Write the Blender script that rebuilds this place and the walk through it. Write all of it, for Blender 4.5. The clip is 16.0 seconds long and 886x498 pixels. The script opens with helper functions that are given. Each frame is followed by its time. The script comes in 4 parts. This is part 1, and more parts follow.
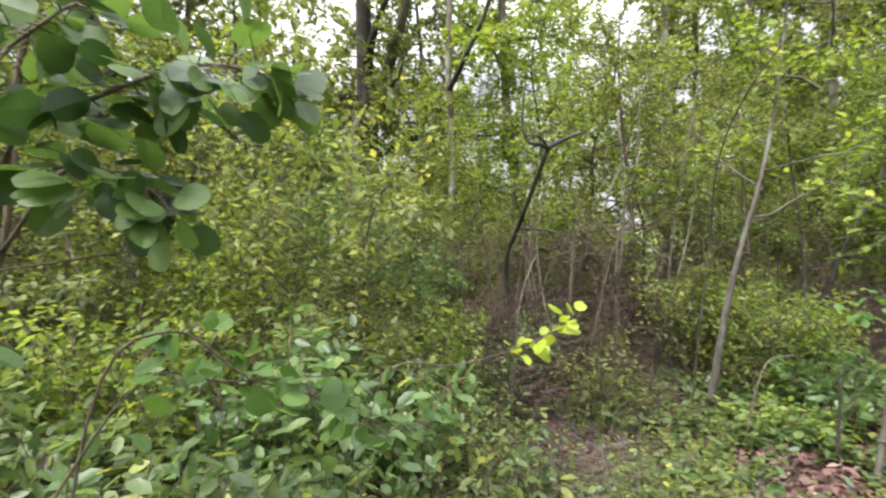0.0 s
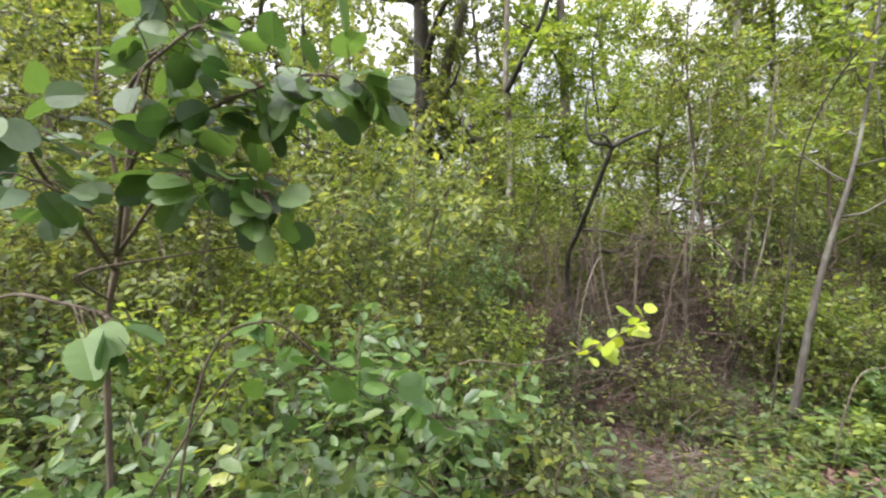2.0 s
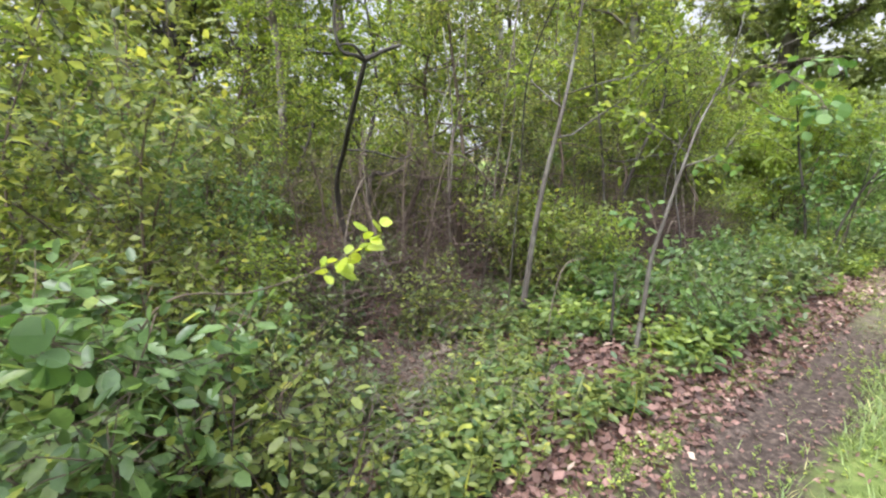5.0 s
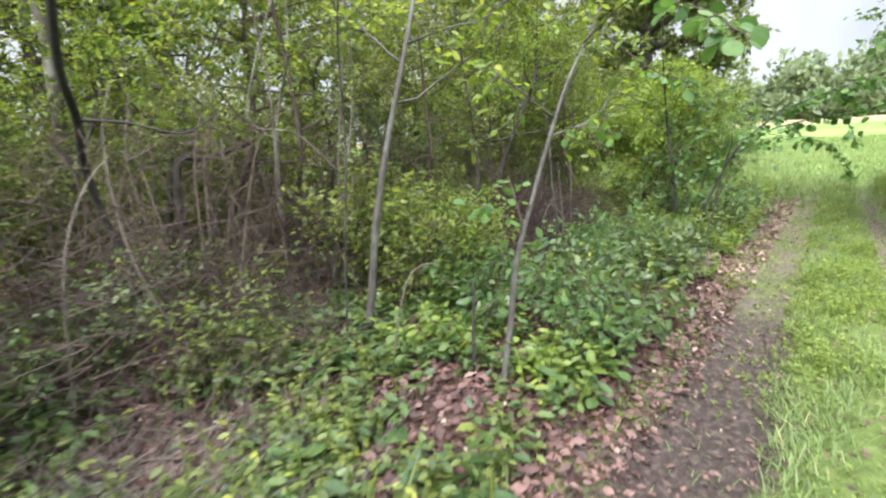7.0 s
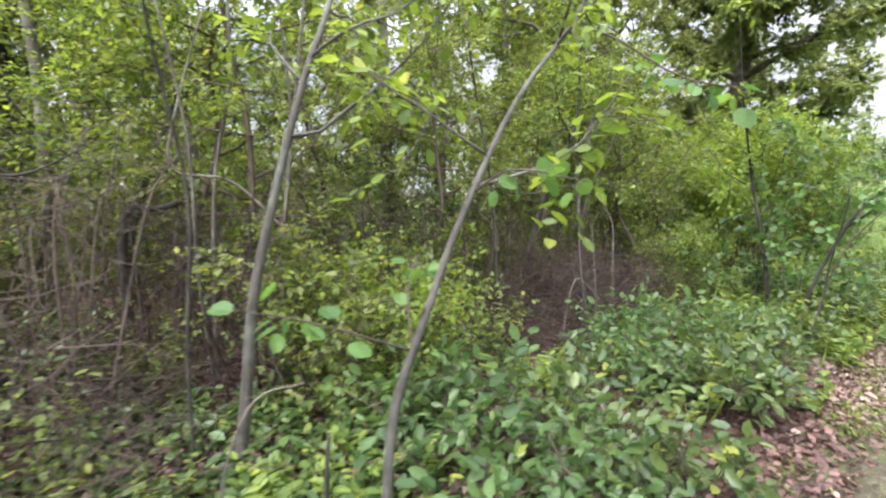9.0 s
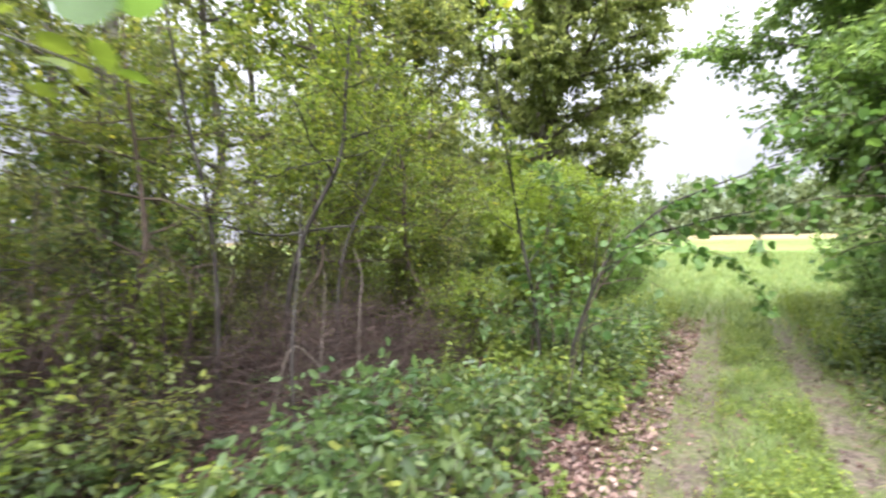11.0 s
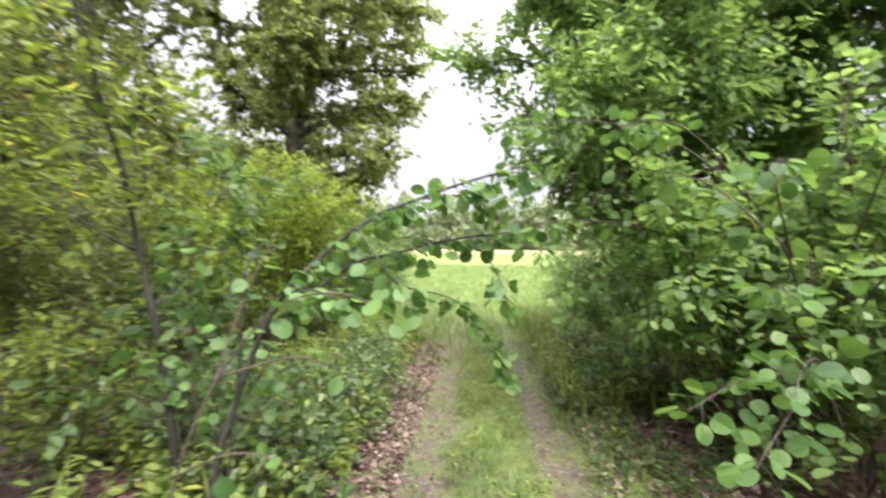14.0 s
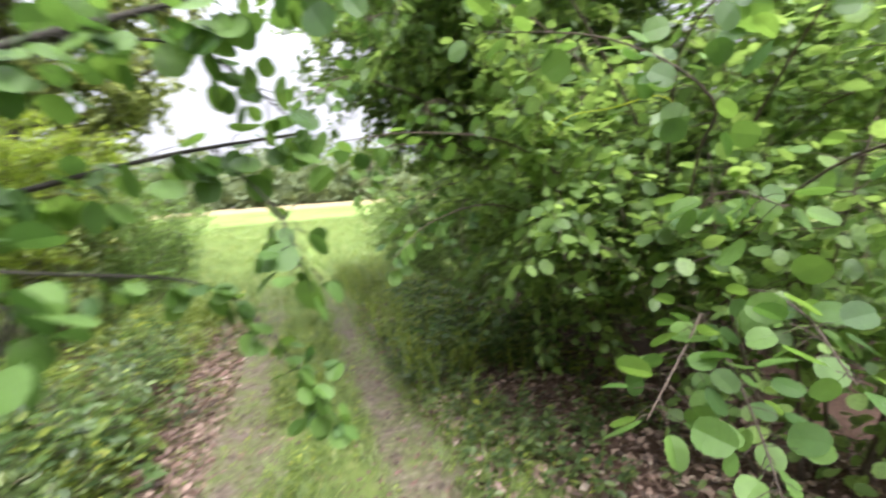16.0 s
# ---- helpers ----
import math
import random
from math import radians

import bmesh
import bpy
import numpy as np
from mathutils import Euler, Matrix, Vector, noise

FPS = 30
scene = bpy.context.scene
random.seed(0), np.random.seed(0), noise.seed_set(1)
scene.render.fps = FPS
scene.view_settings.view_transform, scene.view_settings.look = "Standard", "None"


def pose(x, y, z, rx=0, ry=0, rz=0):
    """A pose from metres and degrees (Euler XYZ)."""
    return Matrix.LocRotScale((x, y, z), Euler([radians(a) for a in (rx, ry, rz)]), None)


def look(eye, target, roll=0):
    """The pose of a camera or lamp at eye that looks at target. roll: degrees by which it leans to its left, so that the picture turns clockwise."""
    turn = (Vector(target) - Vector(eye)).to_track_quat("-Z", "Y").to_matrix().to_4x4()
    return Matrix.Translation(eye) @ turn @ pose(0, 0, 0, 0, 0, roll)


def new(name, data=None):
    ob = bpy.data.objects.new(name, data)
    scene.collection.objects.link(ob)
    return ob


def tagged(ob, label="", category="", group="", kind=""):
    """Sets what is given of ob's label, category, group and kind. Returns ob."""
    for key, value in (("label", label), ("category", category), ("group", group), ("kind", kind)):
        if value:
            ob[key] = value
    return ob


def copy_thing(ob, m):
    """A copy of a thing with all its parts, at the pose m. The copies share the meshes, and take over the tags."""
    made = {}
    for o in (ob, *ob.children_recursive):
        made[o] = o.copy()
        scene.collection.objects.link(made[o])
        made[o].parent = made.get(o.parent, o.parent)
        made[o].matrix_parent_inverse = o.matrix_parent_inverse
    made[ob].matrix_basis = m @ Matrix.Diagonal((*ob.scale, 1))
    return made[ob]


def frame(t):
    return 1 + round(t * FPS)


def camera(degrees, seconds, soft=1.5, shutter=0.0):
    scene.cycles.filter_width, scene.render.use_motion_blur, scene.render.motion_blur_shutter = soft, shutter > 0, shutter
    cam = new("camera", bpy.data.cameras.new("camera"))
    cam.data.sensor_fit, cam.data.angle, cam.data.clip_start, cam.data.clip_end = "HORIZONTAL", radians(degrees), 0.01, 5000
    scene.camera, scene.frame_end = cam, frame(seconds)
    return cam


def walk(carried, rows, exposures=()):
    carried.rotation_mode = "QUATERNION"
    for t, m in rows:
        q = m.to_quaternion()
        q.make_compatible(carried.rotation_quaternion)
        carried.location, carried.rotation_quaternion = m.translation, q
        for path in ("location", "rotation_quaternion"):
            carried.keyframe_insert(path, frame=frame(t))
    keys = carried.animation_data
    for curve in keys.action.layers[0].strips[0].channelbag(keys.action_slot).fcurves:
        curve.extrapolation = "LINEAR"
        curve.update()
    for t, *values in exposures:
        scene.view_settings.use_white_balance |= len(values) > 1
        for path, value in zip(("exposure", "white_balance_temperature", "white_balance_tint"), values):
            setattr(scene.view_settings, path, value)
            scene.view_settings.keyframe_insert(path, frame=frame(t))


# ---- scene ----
cam = camera(88.0, 16.0, soft=2.2, shutter=0.5)

PATH = [
    (0, (0.0, 0.0, 1.66), (0.0, 1.999, 1.615), 0.0),
    (0.5, (-0.024, -0.019, 1.66), (-0.153, 1.977, 1.65), 0.0),
    (1, (-0.046, -0.035, 1.66), (-0.268, 1.953, 1.66), 0.0),
    (1.5, (-0.062, -0.038, 1.649), (-0.326, 1.945, 1.639), 0.0),
    (2, (-0.056, -0.038, 1.644), (-0.29, 1.949, 1.613), -0.0),
    (2.5, (-0.024, -0.032, 1.644), (-0.15, 1.963, 1.588), 0.1),
    (3, (0.016, -0.021, 1.639), (0.072, 1.976, 1.551), 0.2),
    (3.5, (0.07, -0.013, 1.636), (0.348, 1.963, 1.507), 0.4),
    (4, (0.145, -0.008, 1.622), (0.64, 1.92, 1.427), 0.2),
    (6.5, (0.866, 0.592, 1.502), (1.602, 2.388, 1.019), -3.7),
    (7, (1.246, 0.898, 1.483), (2.229, 2.589, 1.068), -2.1),
    (7.5, (1.621, 1.083, 1.462), (2.577, 2.804, 1.111), -0.9),
    (8, (1.978, 1.244, 1.51), (2.663, 3.1, 1.218), -0.3),
    (10.5, (3.784, 1.986, 1.428), (4.72, 3.753, 1.435), 0.0),
    (11, (4.211, 2.007, 1.449), (5.448, 3.578, 1.466), 0.0),
    (11.5, (4.553, 2.015, 1.517), (5.865, 3.525, 1.514), 1.4),
    (12, (4.843, 2.17, 1.481), (6.118, 3.71, 1.478), 2.6),
    (12.5, (5.185, 2.385, 1.493), (6.485, 3.905, 1.535), 3.0),
    (13, (5.595, 2.51, 1.578), (7.024, 3.906, 1.676), 2.6),
    (13.5, (5.911, 2.53, 1.671), (7.553, 3.667, 1.776), 2.0),
    (14, (6.197, 2.633, 1.631), (8.026, 3.441, 1.694), 1.0),
    (14.5, (6.51, 2.738, 1.586), (8.428, 3.303, 1.551), -0.6),
    (15, (6.865, 2.755, 1.619), (8.781, 3.307, 1.469), -2.6),
    (15.5, (7.118, 2.854, 1.582), (9.043, 3.352, 1.373), -3.0),
    (16, (7.456, 2.926, 1.57), (9.448, 2.996, 1.396), -4.7),
]
walk(cam, [(t, look(eye, target, roll)) for t, eye, target, roll in PATH], [(0.0, 1.3, 6500, 11), (3.5, 1.32, 6350, 12), (7.0, 1.36, 6000, 11), (11.0, 1.5, 6100, 17), (14.0, 1.5, 6250, 17), (16.0, 1.5, 6250, 14)])


# ---- light ----
SUN_AZ, SUN_EL = radians(230), radians(52)
world = bpy.data.worlds.new("sky")
scene.world = world
world.use_nodes = True
wn, wl = world.node_tree.nodes, world.node_tree.links
wn.clear()
w_out = wn.new("ShaderNodeOutputWorld")
w_bg = wn.new("ShaderNodeBackground")
w_sky = wn.new("ShaderNodeTexSky")
w_sky.sky_type = "NISHITA"
w_sky.sun_disc = False
w_sky.sun_elevation, w_sky.sun_rotation = SUN_EL, SUN_AZ
w_sky.dust_density, w_sky.air_density = 2.0, 1.0
w_tc = wn.new("ShaderNodeTexCoord")
w_noise = wn.new("ShaderNodeTexNoise")
w_noise.inputs["Scale"].default_value = 2.6
w_noise.inputs["Detail"].default_value = 6.0
w_ramp = wn.new("ShaderNodeValToRGB")
w_ramp.color_ramp.elements[0].position = 0.34
w_ramp.color_ramp.elements[0].color = (0.55, 0.55, 0.55, 1)
w_ramp.color_ramp.elements[1].position = 0.52
w_ramp.color_ramp.elements[1].color = (1, 1, 1, 1)
w_mix = wn.new("ShaderNodeMixRGB")
w_mix.inputs["Color2"].default_value = (11.5, 11.6, 12.1, 1)
w_sep = wn.new("ShaderNodeSeparateXYZ")
w_up = wn.new("ShaderNodeMapRange")
w_up.interpolation_type = "SMOOTHSTEP"
w_up.inputs["To Min"].default_value, w_up.inputs["To Max"].default_value = 0.32, 1.95
w_up.inputs["From Min"].default_value = 0.2
w_grade = wn.new("ShaderNodeMixRGB")
w_grade.blend_type = "MULTIPLY"
w_grade.inputs["Fac"].default_value = 1.0
wl.new(w_tc.outputs["Generated"], w_sep.inputs["Vector"])
wl.new(w_sep.outputs["Z"], w_up.inputs["Value"])
wl.new(w_up.outputs["Result"], w_grade.inputs["Color2"])
w_bg.inputs["Strength"].default_value = 0.11
wl.new(w_tc.outputs["Generated"], w_noise.inputs["Vector"])
wl.new(w_noise.outputs["Fac"], w_ramp.inputs["Fac"])
wl.new(w_ramp.outputs["Color"], w_mix.inputs["Fac"])
wl.new(w_sky.outputs["Color"], w_mix.inputs["Color1"])
wl.new(w_mix.outputs["Color"], w_grade.inputs["Color1"])
wl.new(w_grade.outputs["Color"], w_bg.inputs["Color"])
wl.new(w_bg.outputs["Background"], w_out.inputs["Surface"])

sun_data = bpy.data.lights.new("sun", "SUN")
sun_data.energy, sun_data.angle, sun_data.color = 3.1, radians(30), (1.0, 0.97, 0.92)
sun = new("sun", sun_data)
sun.matrix_world = look((0, 0, 30), (-30 * math.cos(SUN_EL) * math.sin(SUN_AZ), -30 * math.cos(SUN_EL) * math.cos(SUN_AZ), 30 - 30 * math.sin(SUN_EL)))


# ---- plan: s runs along the track, l to its left ----
D, N = Vector((0.9415, 0.337, 0)), Vector((-0.337, 0.9415, 0))
A = 0.23 * N
TURN = math.degrees(math.atan2(D.y, D.x))
RUTS = (0.56, -0.56)


def spot(s, l, z=0.0):
    p = A + float(s) * D + float(l) * N
    return Vector((p.x, p.y, z))


def ground_z(s, l):
    """Height of the ground in plan coordinates; works on arrays."""
    s, l = np.asarray(s, float), np.asarray(l, float)
    wood = np.clip((l - 1.0) / 2.0, 0, 1)
    z = 0.035 * np.sin(0.9 * s + 1.3 * l) * (0.4 + 0.6 * wood) + 0.025 * np.sin(2.1 * l - 0.7 * s + 1.0) * wood
    for r in RUTS:
        z = z - 0.035 * np.exp(-((l - r) / 0.22) ** 2)
    far = np.clip(s - 22, 0, 70)
    return z + 0.082 * far * far / (far + 12) + 0.0 * l


def on_ground(s, l, dz=0.0):
    return spot(s, l, float(ground_z(s, l)) + dz)


# ---- materials ----
def shader(name):
    m = bpy.data.materials.new(name)
    m.use_nodes = True
    nt = m.node_tree
    nt.nodes.clear()
    out = nt.nodes.new("ShaderNodeOutputMaterial")
    return m, nt.nodes, nt.links, out


def leaf_material(name, dark, light, yellow=None, gloss=0.42, through_amount=0.42, per="island"):
    """Leaf: colour varied from leaf to leaf and blotched, light shining through."""
    m, n, k, out = shader(name)
    if per == "island":
        geo = n.new("ShaderNodeNewGeometry")
        rnd = geo.outputs["Random Per Island"]
    else:
        geo = n.new("ShaderNodeObjectInfo")
        rnd = geo.outputs["Random"]
    ramp = n.new("ShaderNodeValToRGB")
    e = ramp.color_ramp.elements
    e[0].color, e[1].color = (*dark, 1), (*light, 1)
    e[0].position, e[1].position = 0.05, 0.95
    if yellow:
        x = ramp.color_ramp.elements.new(0.99)
        x.color = (*yellow, 1)
    k.new(rnd, ramp.inputs["Fac"])
    tc = n.new("ShaderNodeTexCoord")
    big = n.new("ShaderNodeTexNoise")
    big.inputs["Scale"].default_value, big.inputs["Detail"].default_value = 1.1, 3
    k.new(tc.outputs["Object"], big.inputs["Vector"])
    fine = n.new("ShaderNodeTexNoise")
    fine.inputs["Scale"].default_value, fine.inputs["Detail"].default_value = 60, 3
    k.new(tc.outputs["Object"], fine.inputs["Vector"])
    add = n.new("ShaderNodeMath")
    add.operation = "ADD"
    k.new(big.outputs["Fac"], add.inputs[0])
    k.new(fine.outputs["Fac"], add.inputs[1])
    val = n.new("ShaderNodeMapRange")
    val.inputs["From Min"].default_value, val.inputs["From Max"].default_value = 0.6, 1.4
    val.inputs["To Min"].default_value, val.inputs["To Max"].default_value = 0.72, 1.3
    k.new(add.outputs[0], val.inputs["Value"])
    hsv = n.new("ShaderNodeHueSaturation")
    k.new(ramp.outputs["Color"], hsv.inputs["Color"])
    k.new(val.outputs["Result"], hsv.inputs["Value"])
    p = n.new("ShaderNodeBsdfPrincipled")
    p.inputs["Roughness"].default_value = gloss
    p.inputs["Specular IOR Level"].default_value = 0.5
    k.new(hsv.outputs["Color"], p.inputs["Base Color"])
    bump = n.new("ShaderNodeBump")
    bump.inputs["Strength"].default_value, bump.inputs["Distance"].default_value = 0.35, 0.004
    k.new(fine.outputs["Fac"], bump.inputs["Height"])
    k.new(bump.outputs["Normal"], p.inputs["Normal"])
    t = n.new("ShaderNodeBsdfTranslucent")
    warm = n.new("ShaderNodeMixRGB")
    warm.blend_type = "MULTIPLY"
    warm.inputs["Fac"].default_value = 1.0
    warm.inputs["Color2"].default_value = (1.68, 1.55, 1.1, 1)
    k.new(hsv.outputs["Color"], warm.inputs["Color1"])
    k.new(warm.outputs["Color"], t.inputs["Color"])
    mix = n.new("ShaderNodeMixShader")
    mix.inputs["Fac"].default_value = through_amount
    k.new(p.outputs["BSDF"], mix.inputs[1])
    k.new(t.outputs["BSDF"], mix.inputs[2])
    k.new(mix.outputs["Shader"], out.inputs["Surface"])
    return m


def bark_material(name, dark, light, scale=14.0, lichen=None):
    m, n, k, out = shader(name)
    tc = n.new("ShaderNodeTexCoord")
    mp = n.new("ShaderNodeMapping")
    mp.inputs["Scale"].default_value = (scale, scale, scale * 0.22)
    k.new(tc.outputs["Object"], mp.inputs["Vector"])
    a = n.new("ShaderNodeTexNoise")
    a.inputs["Scale"].default_value, a.inputs["Detail"].default_value, a.inputs["Roughness"].default_value = 1.6, 8, 0.7
    k.new(mp.outputs["Vector"], a.inputs["Vector"])
    ramp = n.new("ShaderNodeValToRGB")
    ramp.color_ramp.elements[0].position, ramp.color_ramp.elements[1].position = 0.36, 0.66
    ramp.color_ramp.elements[0].color, ramp.color_ramp.elements[1].color = (*dark, 1), (*light, 1)
    k.new(a.outputs["Fac"], ramp.inputs["Fac"])
    b = n.new("ShaderNodeTexNoise")
    b.inputs["Scale"].default_value, b.inputs["Detail"].default_value = 3.3, 4
    k.new(tc.outputs["Object"], b.inputs["Vector"])
    pick = n.new("ShaderNodeValToRGB")
    pick.color_ramp.elements[0].position, pick.color_ramp.elements[1].position = 0.52, 0.68
    k.new(b.outputs["Fac"], pick.inputs["Fac"])
    mix = n.new("ShaderNodeMixRGB")
    mix.inputs["Color2"].default_value = (*(lichen or light), 1)
    k.new(pick.outputs["Color"], mix.inputs["Fac"])
    k.new(ramp.outputs["Color"], mix.inputs["Color1"])
    p = n.new("ShaderNodeBsdfPrincipled")
    p.inputs["Roughness"].default_value = 0.9
    k.new(mix.outputs["Color"], p.inputs["Base Color"])
    bump = n.new("ShaderNodeBump")
    bump.inputs["Strength"].default_value, bump.inputs["Distance"].default_value = 0.8, 0.012
    k.new(a.outputs["Fac"], bump.inputs["Height"])
    k.new(bump.outputs["Normal"], p.inputs["Normal"])
    k.new(p.outputs["BSDF"], out.inputs["Surface"])
    return m


def ground_material():
    """Woodland litter, worn ruts and meadow, by the ground's own plan coordinates."""
    m, n, k, out = shader("ground")
    tc = n.new("ShaderNodeTexCoord")
    sep = n.new("ShaderNodeSeparateXYZ")
    k.new(tc.outputs["Object"], sep.inputs["Vector"])

    def tex(scale, detail=6, rough=0.6):
        t = n.new("ShaderNodeTexNoise")
        t.inputs["Scale"].default_value, t.inputs["Detail"].default_value, t.inputs["Roughness"].default_value = scale, detail, rough
        k.new(tc.outputs["Object"], t.inputs["Vector"])
        return t.outputs["Fac"]

    def op(kind, a, b=None):
        x = n.new("ShaderNodeMath")
        x.operation = kind
        for i, v in enumerate((a, b)):
            if v is None:
                continue
            if isinstance(v, (int, float)):
                x.inputs[i].default_value = v
            else:
                k.new(v, x.inputs[i])
        return x.outputs[0]

    def ramp(fac, stops):
        r = n.new("ShaderNodeValToRGB")
        e = r.color_ramp.elements
        while len(e) < len(stops):
            e.new(0.5)
        for x, (pos, col) in zip(e, stops):
            x.position, x.color = pos, (*col, 1)
        k.new(fac, r.inputs["Fac"])
        return r.outputs["Color"]

    def step(x, a, b):
        r = n.new("ShaderNodeMapRange")
        r.interpolation_type = "SMOOTHSTEP"
        r.inputs["From Min"].default_value, r.inputs["From Max"].default_value = a, b
        k.new(x, r.inputs["Value"])
        return r.outputs["Result"]

    def mix(fac, a, b):
        x = n.new("ShaderNodeMixRGB")
        k.new(fac, x.inputs["Fac"])
        k.new(a, x.inputs["Color1"])
        k.new(b, x.inputs["Color2"])
        return x.outputs["Color"]

    wob = op("MULTIPLY", op("SUBTRACT", tex(1.3), 0.5), 0.7)
    wob = op("ADD", wob, op("MULTIPLY", op("SUBTRACT", tex(6.0), 0.5), 0.35))
    l = op("ADD", sep.outputs["Y"], wob)
    fine = tex(45, 8, 0.7)
    litter = ramp(fine, [(0.3, (0.028, 0.017, 0.012)), (0.5, (0.085, 0.05, 0.036)), (0.68, (0.18, 0.115, 0.085))])
    # Two soil tones: darker early along the track, paler further on.
    dark_soil = ramp(tex(22, 9, 0.75), [(0.34, (0.022, 0.016, 0.013)), (0.52, (0.062, 0.046, 0.038)), (0.68, (0.16, 0.12, 0.1))])
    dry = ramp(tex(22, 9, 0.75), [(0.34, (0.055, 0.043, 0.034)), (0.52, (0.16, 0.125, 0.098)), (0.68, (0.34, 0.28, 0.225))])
    soil = mix(step(op("ADD", sep.outputs["X"], op("MULTIPLY", wob, 7.0)), 5.0, 9.0), dark_soil, dry)
    grass = ramp(tex(9, 8, 0.7), [(0.3, (0.06, 0.085, 0.022)), (0.55, (0.135, 0.18, 0.046)), (0.75, (0.25, 0.25, 0.1))])
    meadow = ramp(tex(0.16, 7, 0.65), [(0.35, (0.11, 0.165, 0.04)), (0.55, (0.16, 0.22, 0.055)), (0.72, (0.235, 0.255, 0.085))])
    straw = ramp(tex(0.3, 6, 0.6), [(0.3, (0.24, 0.18, 0.1)), (0.7, (0.34, 0.26, 0.15))])
    rut = None
    for r, w in ((RUTS[0], 0.4), (RUTS[1], 0.25)):
        d = op("ABSOLUTE", op("SUBTRACT", l, r))
        x = op("SUBTRACT", 1.0, step(d, w * 0.55, w * 1.15))
        rut = x if rut is None else op("MAXIMUM", rut, x)
    near = op("SUBTRACT", 1.0, step(sep.outputs["X"], 13.0, 24.0))
    rut = op("MULTIPLY", op("MULTIPLY", rut, near), op("MAXIMUM", op("SUBTRACT", 1.0, step(sep.outputs["X"], 5.5, 8.0)), ramp(tex(3.0, 7, 0.7), [(0.36, (0.1, 0.1, 0.1)), (0.58, (1, 1, 1))])))
    base = mix(step(sep.outputs["X"], 16.0, 26.0), grass, meadow)
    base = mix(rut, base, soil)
    base = mix(op("MULTIPLY", step(l, 0.85, 1.15), op("SUBTRACT", 1.0, step(op("ADD", sep.outputs["X"], op("MULTIPLY", wob, 6.0)), 15.0, 20.0))), base, litter)
    base = mix(op("MULTIPLY", op("MULTIPLY", op("SUBTRACT", 1.0, step(l, -1.5, -1.0)), step(l, -7.0, -5.0)), op("MULTIPLY", step(sep.outputs["X"], 7.5, 8.5), op("SUBTRACT", 1.0, step(sep.outputs["X"], 17.0, 20.0)))), base, litter)
    base = mix(op("MULTIPLY", step(op("ADD", sep.outputs["X"], op("MULTIPLY", wob, 8.0)), 66.0, 70.0), 0.85), base, straw)
    p = n.new("ShaderNodeBsdfPrincipled")
    p.inputs["Roughness"].default_value = 0.95
    p.inputs["Specular IOR Level"].default_value = 0.2
    k.new(base, p.inputs["Base Color"])
    bump = n.new("ShaderNodeBump")
    bump.inputs["Strength"].default_value, bump.inputs["Distance"].default_value = 0.9, 0.03
    k.new(fine, bump.inputs["Height"])
    k.new(bump.outputs["Normal"], p.inputs["Normal"])
    k.new(p.outputs["BSDF"], out.inputs["Surface"])
    return m


M_GROUND = ground_material()
M_BARK = bark_material("grey_brown_bark", (0.05, 0.04, 0.032), (0.15, 0.125, 0.1), 14, (0.2, 0.2, 0.155))
M_PALE = bark_material("pale_grey_bark", (0.036, 0.031, 0.026), (0.1, 0.088, 0.074), 22, (0.145, 0.145, 0.12))
M_DARK = bark_material("dark_wet_bark", (0.013, 0.011, 0.009), (0.048, 0.04, 0.032), 26, (0.08, 0.075, 0.06))
M_TWIG = bark_material("brown_twig", (0.04, 0.029, 0.021), (0.115, 0.085, 0.06), 30)
M_DEAD = bark_material("dead_wood", (0.055, 0.044, 0.036), (0.17, 0.14, 0.11), 25)
M_STICK = bark_material("weathered_stick", (0.1, 0.08, 0.062), (0.29, 0.24, 0.19), 25)
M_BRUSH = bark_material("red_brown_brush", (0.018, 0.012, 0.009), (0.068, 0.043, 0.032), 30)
M_OVER = leaf_material("shade_leaf", (0.022, 0.052, 0.016), (0.088, 0.155, 0.035), None, 0.34, 0.38, "object")
M_ROUND = leaf_material("round_leaf", (0.052, 0.115, 0.027), (0.132, 0.235, 0.053), None, 0.46, 0.45, "object")
M_LIME = leaf_material("lime_leaf", (0.24, 0.33, 0.03), (0.35, 0.42, 0.05), None, 0.45, 0.5, "object")
M_BUSH = leaf_material("bush_leaf", (0.048, 0.095, 0.03), (0.135, 0.215, 0.07), (0.24, 0.28, 0.06), 0.38, 0.5)
M_WOOD = leaf_material("wood_leaf", (0.056, 0.084, 0.022), (0.19, 0.225, 0.055), (0.3, 0.31, 0.05), 0.5, 0.5)
M_YOUNG = leaf_material("young_leaf", (0.075, 0.125, 0.018), (0.21, 0.28, 0.042), (0.34, 0.35, 0.045), 0.5, 0.52)
M_HERB = leaf_material("herb_leaf", (0.042, 0.078, 0.024), (0.14, 0.19, 0.058), (0.28, 0.31, 0.06), 0.38, 0.4)
M_MOUND = leaf_material("creeper_leaf", (0.12, 0.185, 0.03), (0.25, 0.335, 0.055), None, 0.5, 0.55)
M_FRESH = leaf_material("fresh_herb_leaf", (0.1, 0.15, 0.032), (0.24, 0.31, 0.066), (0.38, 0.4, 0.07), 0.42, 0.5)
M_OAK = leaf_material("oak_leaf", (0.11, 0.145, 0.055), (0.25, 0.3, 0.115), None, 0.45, 0.55)
M_TREE = leaf_material("bright_tree_leaf", (0.095, 0.165, 0.05), (0.22, 0.335, 0.105), None, 0.46, 0.56)
M_CRISP = leaf_material("crisp_dry_leaf", (0.06, 0.038, 0.031), (0.33, 0.225, 0.18), (0.45, 0.36, 0.29), 0.7, 0.15)
